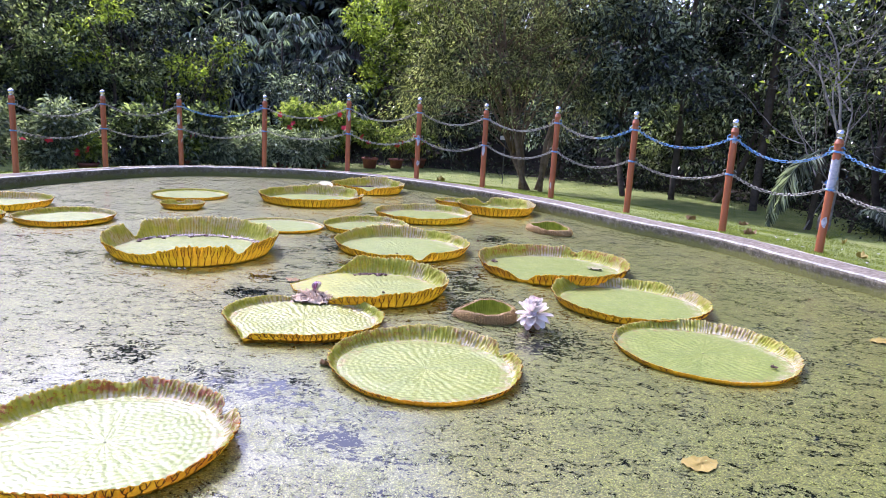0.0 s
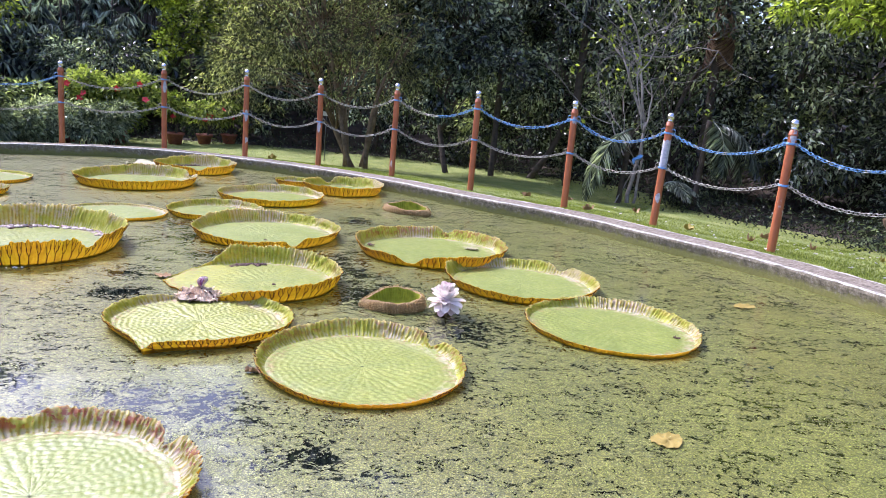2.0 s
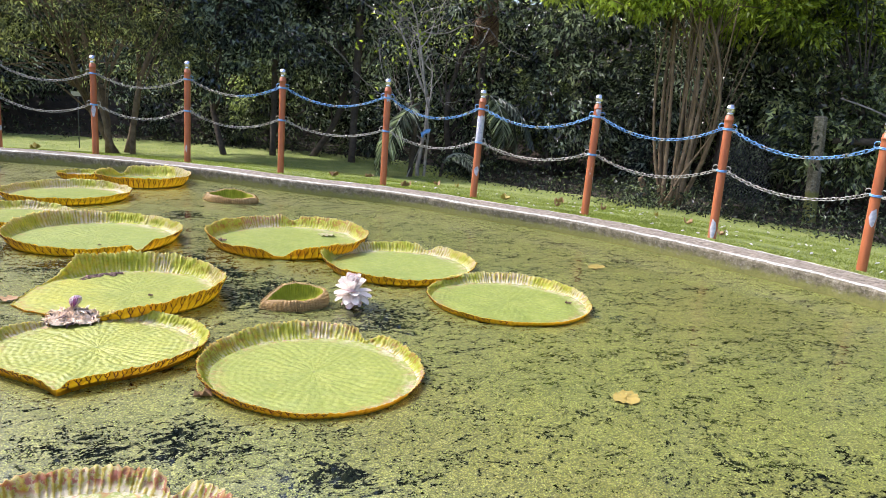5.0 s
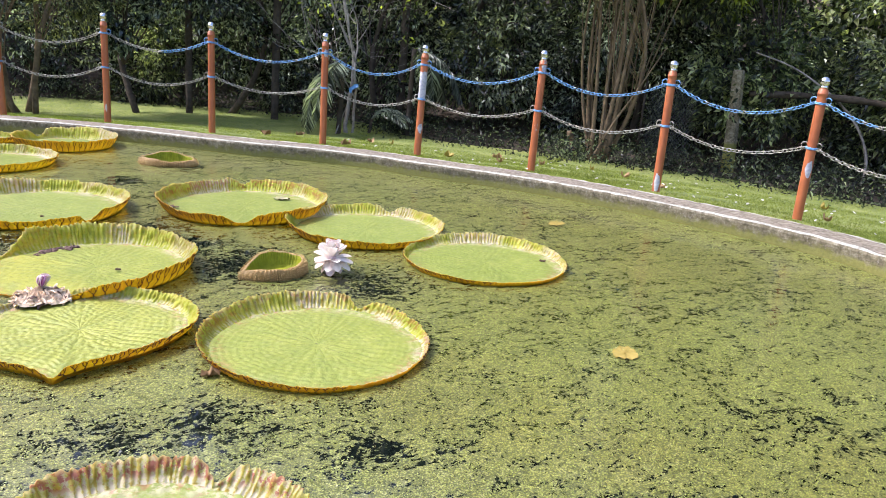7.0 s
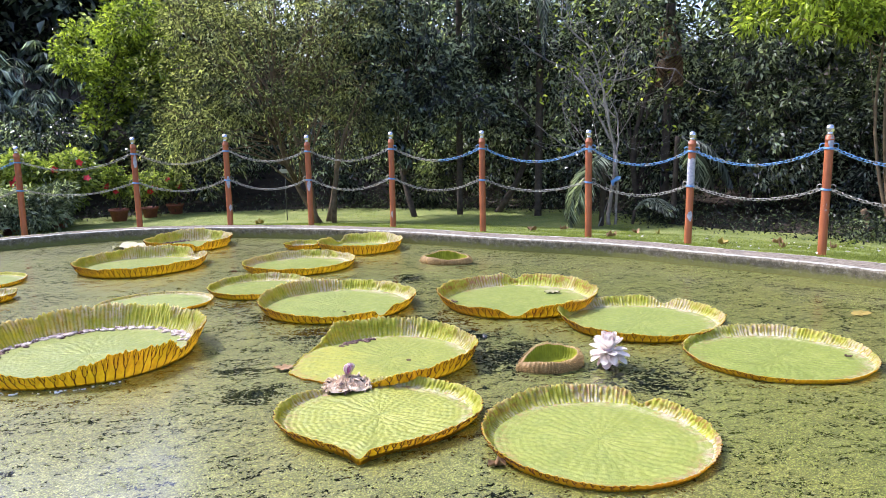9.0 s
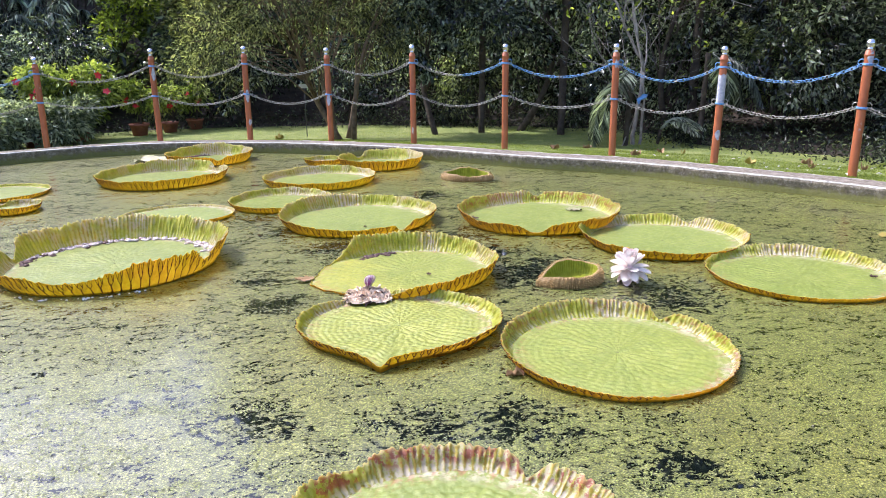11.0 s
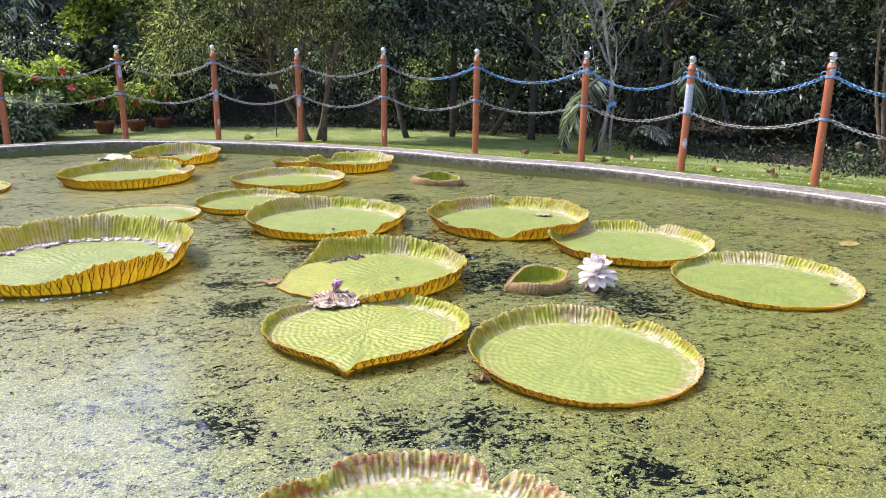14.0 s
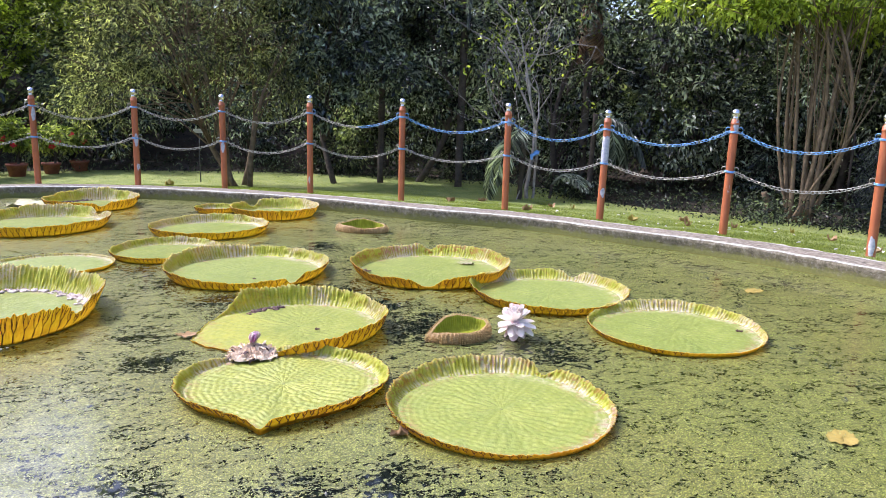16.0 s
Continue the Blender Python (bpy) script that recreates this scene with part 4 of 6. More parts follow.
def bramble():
    """Low tangled leaves over the bank behind the first trees, coloured near black for the shaded ground."""
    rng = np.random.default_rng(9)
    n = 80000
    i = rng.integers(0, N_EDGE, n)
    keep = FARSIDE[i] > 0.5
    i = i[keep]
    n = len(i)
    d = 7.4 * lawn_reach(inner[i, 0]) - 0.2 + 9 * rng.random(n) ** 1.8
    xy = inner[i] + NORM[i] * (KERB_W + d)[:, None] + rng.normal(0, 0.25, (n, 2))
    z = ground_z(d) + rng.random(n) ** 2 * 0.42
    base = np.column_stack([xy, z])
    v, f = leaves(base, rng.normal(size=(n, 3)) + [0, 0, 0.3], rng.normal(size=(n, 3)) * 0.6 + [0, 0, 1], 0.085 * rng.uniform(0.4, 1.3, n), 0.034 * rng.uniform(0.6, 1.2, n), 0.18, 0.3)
    tagged(new("undergrowth", mesh_from("undergrowth", v, f, [L_UNDER_SHADE], smooth=False)), "tangled undergrowth covering the forest floor, coloured dark for the shade there", "undergrowth", kind="stuff")


bramble()

# ---- the plants that can be told apart ----
tree("fine_leaved_tree", "broad olive-green tree with fine leaves and several tan stems", -1.3, 16.6, BASE_Z,
     [(-1.5, -0.3, 2.9, 2.0, 1.6, 1.7), (0.5, 0, 2.9, 1.5, 1.5, 1.7), (-2.5, -0.4, 2.0, 1.1, 1.0, 1.1), (-0.4, 0.2, 4.6, 2.1, 1.6, 1.3),
      (-2.2, 0.1, 4.2, 1.5, 1.3, 1.1), (1.0, 0.3, 4.4, 1.4, 1.3, 1.2)],
     L_OLIVE, 620, 52, 0.29, 0.092, 0.055, 3.6, BARK_TAN, 0.28, 0.25, 1, 80, 0.35)
for dx, dy, tx, ty, th, g in ((-0.25, 0.1, -1.1, 0.2, 3.4, 0.06), (0.2, 0, 0.9, 0.1, 3.2, 0.05), (0.05, 0.2, -0.3, 0.4, 4.2, 0.055), (-0.1, -0.15, -0.6, -0.3, 3.0, 0.045)):
    r_ = np.random.default_rng(int(th * 10))
    ob_ = thing("tan_stem", "slender tan stem rising beside a fine-leaved tree", "tree", (-1.3 + dx, 16.6 + dy, BASE_Z), "woods behind the pond")
    part("trunk", mesh_from("trunk", *limbs(r_, (0, 0, -0.15), (tx, ty, th), g, np.array([(tx + r_.normal() * 0.5, ty + r_.normal() * 0.4, th + r_.random()) for _ in range(6)]), 5), [BARK_TAN]), ob_)
tree("lime_tree", "upright shrub with dense bright yellow-green leaves", -6.75, 22.2, BASE_Z,
     [(-0.4, 0, 4.2, 0.85, 0.9, 0.7), (0.2, 0, 3.3, 0.6, 0.9, 0.6), (0.8, 0.2, 5.1, 1.0, 1.1, 0.7), (-0.5, 0, 2.5, 0.5, 0.6, 0.45), (1.3, 0.4, 4.2, 0.8, 0.8, 0.7)],
     L_LIME, 190, 46, 0.27, 0.12, 0.08, 4.2, None, 0.62, 0.1, 2, 20, 0.75)
for k, (x, y, h0) in enumerate(((-11.2, 17.6, 1.3), (-12.4, 16.2, 2.6), (-10.4, 18.6, 1.8))):
    tree("lime_shrub", "sparse shrub with scattered bright lime-green leaves before dark trees", x, y, BASE_Z,
         [(0, 0, h0, 0.6, 0.4, 0.6), (0.5, 0, h0 + 1.0, 0.6, 0.4, 0.5), (-0.6, 0.1, h0 + 0.6, 0.5, 0.4, 0.5)], L_LIME, 42, 20, 0.22, 0.12, 0.03, h0 + 0.8, None, 0.5, 0.2, 90 + k, 12, 0.3)
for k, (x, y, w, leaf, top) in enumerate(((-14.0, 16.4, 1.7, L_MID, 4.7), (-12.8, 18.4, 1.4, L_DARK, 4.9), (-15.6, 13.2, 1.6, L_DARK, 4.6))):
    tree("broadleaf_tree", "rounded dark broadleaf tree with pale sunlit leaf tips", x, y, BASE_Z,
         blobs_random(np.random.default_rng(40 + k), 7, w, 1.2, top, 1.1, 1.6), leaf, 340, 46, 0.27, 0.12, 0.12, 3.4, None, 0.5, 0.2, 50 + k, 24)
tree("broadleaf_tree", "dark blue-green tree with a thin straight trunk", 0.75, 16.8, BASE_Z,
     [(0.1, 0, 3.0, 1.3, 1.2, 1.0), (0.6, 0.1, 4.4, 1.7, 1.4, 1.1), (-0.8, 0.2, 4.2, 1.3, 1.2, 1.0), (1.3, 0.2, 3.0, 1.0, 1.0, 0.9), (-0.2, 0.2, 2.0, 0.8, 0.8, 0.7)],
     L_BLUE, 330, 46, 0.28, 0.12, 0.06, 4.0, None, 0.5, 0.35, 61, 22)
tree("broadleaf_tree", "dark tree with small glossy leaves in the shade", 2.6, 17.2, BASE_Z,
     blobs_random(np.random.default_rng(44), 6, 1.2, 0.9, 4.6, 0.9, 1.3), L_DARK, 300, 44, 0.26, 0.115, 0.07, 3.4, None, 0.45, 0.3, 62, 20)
tree("yellow_green_tree", "many-stemmed tree with a high yellow-green crown", 7.75, 10.75, BASE_Z,
     [(0.4, 0.6, 4.6, 2.0, 1.8, 1.0), (-0.9, 1.4, 4.4, 1.4, 1.3, 0.9), (1.8, 0, 4.0, 1.5, 1.4, 1.1), (-1.6, 1.6, 4.9, 1.3, 1.1, 0.8), (1.2, -1.4, 4.6, 1.4, 1.2, 0.9),
      (0.3, -0.9, 3.9, 1.3, 1.0, 0.6), (-1.7, 0.3, 4.0, 1.0, 0.8, 0.6), (-0.9, 0.1, 3.5, 0.8, 0.7, 0.35), (-1.5, -0.8, 5.4, 1.4, 1.2, 0.8), (0.8, 0.2, 3.3, 0.8, 0.7, 0.4), (2.4, -0.6, 3.4, 0.9, 0.9, 0.6),
      (-2.15, 1.0, 3.55, 0.55, 0.5, 0.4), (-1.55, 0.55, 3.6, 0.6, 0.5, 0.45), (-1.05, 0.1, 3.4, 0.55, 0.5, 0.4), (-0.2, -0.15, 3.4, 0.55, 0.5, 0.4), (0.45, -0.75, 3.5, 0.6, 0.5, 0.4), (0.9, -1.15, 3.3, 0.6, 0.5, 0.4)],
     L_LIME, 640, 36, 0.25, 0.12, 0.035, 3.9, BARK_TAN, 0.45, 0.25, 63, 26, 0.3)
for k in range(11):
    r_ = np.random.default_rng(70 + k)
    a_ = 2 * math.pi * k / 11
    tx, ty, th = 0.13 * math.cos(a_) + 0.10 + r_.normal() * 0.1, 0.3 * math.sin(a_) + 0.1, r_.uniform(3.2, 4.2)
    ob_ = thing("tan_stem", "slender tan stem of a many-stemmed tree clump", "tree", (7.52 + 0.13 * math.cos(a_), 10.6 + 0.15 * math.sin(a_), BASE_Z), "woods behind the pond")
    part("trunk", mesh_from("trunk", *limbs(r_, (0, 0, -0.1), (tx, ty, th), r_.uniform(0.016, 0.04), np.array([(tx * 1.2 + r_.normal() * 0.2, ty + r_.normal() * 0.25, th * 0.9 + r_.random() * 1.2) for _ in range(5)]), 3, 6, 0.035), [BARK_TAN]), ob_)
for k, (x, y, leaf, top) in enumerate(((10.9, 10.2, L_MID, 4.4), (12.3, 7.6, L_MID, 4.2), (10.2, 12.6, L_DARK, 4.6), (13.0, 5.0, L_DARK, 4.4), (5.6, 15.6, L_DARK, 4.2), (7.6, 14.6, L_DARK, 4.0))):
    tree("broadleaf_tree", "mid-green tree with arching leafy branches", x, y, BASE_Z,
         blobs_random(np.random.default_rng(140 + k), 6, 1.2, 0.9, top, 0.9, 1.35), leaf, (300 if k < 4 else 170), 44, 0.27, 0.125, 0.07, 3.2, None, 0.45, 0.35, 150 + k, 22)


def bare_tree():
    """A pale tree with forking, nearly leafless branches."""
    rng = np.random.default_rng(21)
    ob = thing("bare_tree", "pale slender tree with forking, nearly leafless branches", "tree", (4.1, 13.95, BASE_Z), "woods behind the pond")
    blocks, tips = [], []

    def grow(p, d, r, ln, depth):
        n = 6
        pts = [p]
        for _ in range(n):
            d = unit(d + rng.normal(size=3) * 0.16 + [0, 0, 0.03])
            pts.append(pts[-1] + d * ln / n)
        blocks.append(tube(np.array(pts), np.linspace(r, r * 0.62, n + 1), 6))
        if depth == 0:
            tips.append(pts[-1])
            return
        for k in range(2):
            e = unit(d + rng.normal(size=3) * [0.6, 0.45, 0.35] + [0, 0, 0.1])
            grow(pts[-1], e, r * 0.64, ln * rng.uniform(0.6, 0.85), depth - 1)
        if depth > 1:
            grow(pts[3], unit(d + rng.normal(size=3) * 0.8), r * 0.4, ln * 0.6, depth - 2)

    for ang0, r0, ln0 in ((-0.05, 0.045, 1.75), (0.1, 0.03, 1.5)):
        grow(np.array([ang0 * 0.6, 0, -0.1]), np.array([ang0, 0, 1.0]), r0, ln0, 6)
    part("trunk", mesh_from("trunk", *joined(*blocks), [BARK_PALE]), ob)
    t = np.array(tips)
    t = t[rng.permutation(len(t))[:90]]
    base = np.repeat(t, 5, 0) + rng.normal(0, 0.1, (len(t) * 5, 3))
    v, f = leaves(base, rng.normal(size=base.shape), rng.normal(size=base.shape) + [0, 0, 1], 0.11, 0.05)
    part("crown", mesh_from("crown", v, f, [L_LIME], smooth=False), ob, "sparse small yellow-green leaves", "stuff")


bare_tree()


def feather_frond(rng, ln, rise, droop, leaflet, n=34, wide=0.035, hang=0.3):
    """One arching feather leaf along +x: stem blocks and leaflets."""
    t = np.linspace(0, 1, 12)
    x = ln * (t - 0.12 * t**2)
    z = rise * np.sin(np.pi * np.minimum(t * 0.75, 0.6)) - droop * t**2.2
    stem = np.column_stack([x, 0.04 * ln * np.sin(3 * t + rng.uniform(0, 3)), z])
    u = np.repeat(np.linspace(0.14, 0.99, n), 2)
    side = np.tile([-1, 1], n)
    base = np.column_stack([np.interp(u, t, stem[:, k]) for k in range(3)])
    tang = unit(np.column_stack([np.interp(np.minimum(u + 0.03, 1), t, stem[:, k]) for k in range(3)]) - base + [1e-3, 0, 0])
    out = np.cross(tang, [0, 0, 1.0]) * side[:, None]
    along = out + tang * 0.75 + np.array([0, 0, -hang]) + rng.normal(size=(2 * n, 3)) * 0.08
    lens = leaflet * np.sin(np.pi * np.clip(u * 0.9 + 0.08, 0, 1)) ** 0.6
    v, f = leaves(base, along, np.tile([0, 0, 1.0], (2 * n, 1)) + 0.2 * out, lens, wide, 0.1, 0.18)
    return tube(stem, np.linspace(0.014, 0.004, 12), 5), (v, f)


def turn_z(v, a, tilt=0.0):
    c, s = math.cos(tilt), math.sin(tilt)
    v = np.column_stack([v[:, 0] * c - v[:, 2] * s, v[:, 1], v[:, 0] * s + v[:, 2] * c])
    c, s = math.cos(a), math.sin(a)
    return np.column_stack([v[:, 0] * c - v[:, 1] * s, v[:, 0] * s + v[:, 1] * c, v[:, 2]])


def feather_palm(label, x, y, z, crown, fronds, ln, leaf, seed, dead=0, girth=0.07, face=(0, 360), lift=(0.1, 0.95), fall=(0.8, 1.3), leaflet=0.24, rise=0.35):
    rng = np.random.default_rng(seed)
    ob = thing("feather_palm", label, "palm", (x, y, z), "woods behind the pond")
    t = np.linspace(0, 1, 14)[:, None]
    part("trunk", mesh_from("trunk", *tube(np.array([0, 0, -0.1]) + t * np.array([0.1, 0.05, crown + 0.1]), girth * (1 + 0.08 * np.cos(np.arange(14) * 3)), 10), [BARK]), ob)
    for k in range(fronds):
        a = radians(face[0] + (face[1] - face[0]) * (k + 0.5 + rng.uniform(-0.3, 0.3)) / fronds)
        up = rng.uniform(*lift)
        s, (v, f) = feather_frond(rng, ln * rng.uniform(0.8, 1.1), rise * ln, ln * rng.uniform(*fall), ln * leaflet, 40, 0.022 + 0.012 * (leaflet > 0.3))
        o = np.array([0.1, 0.05, crown])
        fr = part("frond", mesh_from("frond", turn_z(v, a, up) + o, f, [leaf], smooth=False), ob)
        part("stalk", mesh_from("stalk", turn_z(s[0], a, up) + o, s[1], [leaf]), fr)
    for k in range(dead):
        a = rng.uniform(0, 6.28)
        s, (v, f) = feather_frond(rng, ln * 0.9, 0.05, 0.1, ln * 0.2, 40, 0.03, 0.6)
        o = np.array([0.1, 0.05, crown - 0.1])
        part("dead_frond", mesh_from("dead_frond", turn_z(v, a, -1.35) + o, f, [L_DEAD], smooth=False), ob, "withered brown frond hanging down")


L_PALM = leaf_mat("palm_leaf", (0.02, 0.026, 0.02), (0.065, 0.08, 0.06), (0.27, 0.30, 0.24), 0.2, 0.26, 0.9)
L_FROND = leaf_mat("low_palm_leaf", (0.04, 0.05, 0.04), (0.14, 0.165, 0.13), (0.44, 0.48, 0.40), 0.24, 0.26, 0.9)
feather_palm("low palm with long feather fronds hanging beside a bare tree", 3.85, 13.85, BASE_Z, 1.45, 4, 1.6, L_FROND, 31, 0, 0.05, (172, 215), (-0.75, -0.25), (0.3, 0.5), 0.31, 0.12)
feather_palm("low palm with drooping grey-green feather fronds", 5.25, 13.7, BASE_Z, 1.7, 5, 1.4, L_FROND, 32, 0, 0.05, (275, 370), (-1.0, -0.3), (0.3, 0.5), 0.31, 0.12)
feather_palm("young palm with a few low feather fronds", 4.5, 13.9, BASE_Z, 0.3, 4, 0.9, L_FROND, 36, 0, 0.03, (290, 380), (0.1, 0.5), (0.4, 0.6), 0.33, 0.2)
feather_palm("tall palm with withered brown fronds below its crown", 5.9, 15.3, BASE_Z, 4.4, 11, 2.0, L_PALM, 33, 9, 0.09, (0, 360), (0.1, 0.9), (0.7, 1.1))
feather_palm("tall palm with long arching fronds above the woods", 3.3, 16.0, BASE_Z, 4.4, 9, 1.9, L_PALM, 34, 0, 0.08, (0, 360), (0.0, 0.9), (0.7, 1.2))
feather_palm("slim palm with hanging feather fronds", 1.75, 16.9, BASE_Z, 5.4, 6, 2.0, L_PALM, 35, 0, 0.07, (180, 380), (-0.1, 0.5), (0.9, 1.3))


# the pale end of this range paints sun glints onto the fans
L_FAN = leaf_mat("palm_fan_leaf", (0.03, 0.044, 0.044), (0.13, 0.165, 0.16), (0.58, 0.64, 0.62), 0.22, 0.22, 1.0)


def fan_palm(label, x, y, z, seed, stems=5, tall=3.6, spread=1.2):
    """A clump of cane palms whose leaves are hands of drooping blades."""
    rng = np.random.default_rng(seed)
    ob = thing("fan_palm", label, "palm", (x, y, z), "woods behind the pond")
    for s in range(stems):
        bx, by = rng.normal(0, 0.35, 2)
        h = tall * rng.uniform(0.55, 1.0)
        lean = rng.normal(0, 0.25, 2)
        t = np.linspace(0, 1, 6)[:, None]
        part("cane", mesh_from("cane", *tube(np.array([bx, by, -0.1]) + t * np.array([*lean, h]), 0.022, 6), [BARK]), ob)
        V, F, k0 = [], [], 0
        blocks = []
        for q in range(15):
            c = np.array([bx, by, -0.1]) + np.array([*lean, h]) * rng.uniform(0.4, 1.0)
            a = rng.uniform(0, 6.28)
            d = np.array([math.cos(a), math.sin(a), rng.uniform(0.1, 0.8)])
            hub = c + unit(d) * rng.uniform(0.25, 0.55) * spread
            blocks.append(tube(np.array([c, (c + hub) / 2 + [0, 0, 0.05], hub]), 0.007, 4))
            n = 11
            fan = np.linspace(-1.5, 1.5, n) + rng.normal(0, 0.05, n)
            out = np.array([math.cos(a), math.sin(a), 0])
            sidev = np.array([-math.sin(a), math.cos(a), 0])
            along = np.cos(fan)[:, None] * out + np.sin(fan)[:, None] * sidev + np.array([0, 0, -0.35])
            ln = rng.uniform(0.42, 0.62) * (1 - 0.25 * np.abs(fan) / 1.5)
            v, f = leaves(np.tile(hub, (n, 1)), along, np.tile([0, 0, 1.0], (n, 1)), ln, 0.065, 0.12, 0.35)
            V.append(v)
            F.append(f + k0)
            k0 += len(v)
        fr = part("leaf_fan", mesh_from("leaf_fan", np.concatenate(V), np.concatenate(F), [L_FAN], smooth=False), ob, "drooping blue-green leaf fans", "stuff")
        part("stalk", mesh_from("stalk", *joined(*blocks), [L_DARK]), fr)


for k, (x, y, tall) in enumerate(((-10.0, 21.2, 3.4), (-9.0, 22.8, 3.2), (-11.2, 20.6, 3.8), (-9.7, 23.6, 4.3), (-8.4, 21.9, 2.2), (-10.8, 22.5, 3.2), (-10.5, 24.4, 5.0), (-9.0, 24.9, 5.2), (-11.9, 22.6, 4.6))):
    fan_palm("clump of cane palms with drooping blue-green leaf fans", x, y, -0.2, 80 + k, 6, tall, 1.4)

# hedge of variegated shrubs and the flowering bushes by the left bank
for k in range(13):
    u = (k + 0.5) / 13
    x, y = -10.8 + 3.9 * u + random.uniform(-0.2, 0.2), 12.4 + 5.2 * u + random.uniform(-0.2, 0.2)
    tree("hedge_shrub", "low shrub with pale variegated leaves in a hedge", x, y, -0.4,
         [(0, 0, 0.45, 0.5, 0.5, 0.4), (0.2, 0.1, 0.7, 0.35, 0.35, 0.3)], L_GREY, 95, 18, 0.16, 0.12, 0.02, 0.4, None, 0.36, 0.25, 400 + k, 12, 0.4, "shrub", "variegated hedge")


def blossoms(rng, ob, pts, size):
    """Five-petalled red flowers."""
    for p in pts:
        a = np.arange(5) * 2 * np.pi / 5 + rng.uniform(0, 1)
        face = unit(rng.normal(size=3) * 0.4 + [0.2, -1, 0.4])
        s1 = unit(np.cross(face, [0, 0, 1.0]))
        s2 = np.cross(face, s1)
        along = np.cos(a)[:, None] * s1 + np.sin(a)[:, None] * s2 + face * 0.35
        v, f = leaves(np.tile(p, (5, 1)), along, np.tile(face, (5, 1)), size, size * 0.95, 0.05, 0.2)
        part("blossom", mesh_from("blossom", v, f, [RED], smooth=False), ob, "red hibiscus flower")


L_HIBISCUS = leaf_mat("leaf_hibiscus", (0.07, 0.1, 0.02), (0.2, 0.25, 0.05), (0.4, 0.43, 0.13), 0.35, 0.35)


def hibiscus(label, x, y, z, blobs, flowers, seed, leaf=L_HIBISCUS, clumps=120):
    rng = np.random.default_rng(seed)
    ob = tree("hibiscus", label, x, y, z, blobs, leaf, clumps, 20, 0.2, 0.13, 0.02, 0.5, None, 0.5, 0.2, seed, 16, 0.5, "shrub", "flowering shrubs")
    _, c = foliage(rng, blobs, flowers, 1, 0.1, 0.1)
    b = np.array(blobs)
    c[:, 1] = b[:, 1].mean() - b[:, 4].max() * rng.uniform(0.7, 1.05, flowers)
    blossoms(rng, ob, c, 0.09)
    return ob


hibiscus("bushy hibiscus with yellow-green leaves and red flowers", -7.3, 18.3, -0.4, [(0, 0, 0.9, 0.9, 0.6, 0.6), (-0.5, 0, 1.3, 0.5, 0.5, 0.4), (0.6, 0, 1.2, 0.5, 0.5, 0.5)], 6, 501, L_HIBISCUS, 230)
hibiscus("bushy hibiscus with yellow-green leaves and red flowers", -8.6, 17.2, -0.4, [(0, 0, 0.8, 0.6, 0.5, 0.5)], 3, 502, L_MID, 120)
for k, (x, y) in enumerate(((-9.6, 13.8), (-10.5, 12.6), (-9.0, 15.2), (-11.0, 11.2))):
    hibiscus("dark leafy shrub with a few red flowers", x, y, -0.4, [(0, 0, 0.7, 0.7, 0.6, 0.5), (0.3, 0, 1.1, 0.5, 0.5, 0.4)], 2, 510 + k, L_GREY if k % 2 else L_MID, 140)

TERRACOTTA = plain_mat("terracotta", (0.2, 0.06, 0.035), (0.34, 0.12, 0.07), 12, 0.8)


def flower_pot(x, y, z, r, seed, tall):
    ob = thing("flower_pot", "round terracotta flower pot standing on the grass", "flower pot", (x, y, z), "flower pots")
    part("pot", mesh_from("pot", *lathe([(0.001, 0.0), (r * 0.7, 0.0), (r * 0.92, r * 1.15), (r * 1.03, r * 1.16), (r * 1.05, r * 1.4), (r * 0.93, r * 1.4), (r * 0.9, r * 1.25), (0.001, r * 1.2)], 20), [TERRACOTTA]), ob)
    part("earth", mesh_from("earth", *lathe([(0.001, r * 1.28), (r * 0.5, r * 1.29), (r * 0.92, r * 1.26)], 14), [SOIL]), ob)
    hibiscus("potted hibiscus with thin stems and red flowers", x, y, z + r * 1.25, [(0, 0, tall * 0.7, 0.3, 0.3, tall * 0.35)], 2, seed, L_HIBISCUS, 34)


for k, (x, y, r, tall) in enumerate(((-6.0, 19.0, 0.22, 0.9), (-4.9, 20.0, 0.21, 0.8), (-5.41, 19.5, 0.2, 0.9), (-7.0, 18.0, 0.2, 0.5), (-7.7, 17.2, 0.2, 0.6), (-9.9, 12.9, 0.2, 0.5), (-8.9, 14.9, 0.2, 0.5))):
    flower_pot(x, y, -0.46 if k < 3 else -0.42, r, 530 + k, tall)

# ---- flower, small pads and litter on the water ----
def petal_mat(name, a, c_):
    m, n, l, b = mat(name, 0.45)
    c = ramp(n, l, nz(n, l, 12, 4, 0.6, obj(n)), (0.35, a), (0.65, c_))
    l.new(c, b.inputs["Base Color"])
    relief(n, l, b, nz(n, l, 60, 3, 0.6, stretched(n, l, obj(n), 1, 3, 3)), 0.2, 0.004)
    thin(m, n, l, b, c, 0.5)
    return m


PETAL = petal_mat("petal_pale_pink", (0.97, 0.88, 0.83), (1.0, 0.97, 0.90))
PETAL_LOW = petal_mat("petal_pink", (0.93, 0.74, 0.72), (0.98, 0.88, 0.84))
PURPLE = plain_mat("petal_purple", (0.34, 0.06, 0.24), (0.66, 0.42, 0.60), 16, 0.5)
MULCH = plain_mat("dark_scraps", (0.04, 0.022, 0.018), (0.16, 0.09, 0.07), 10, 0.85)
YOUNG_IN = plain_mat("young_pad_inside", (0.12, 0.14, 0.004), (0.28, 0.29, 0.016), 14, 0.6, 0, 0.5, 0.15)
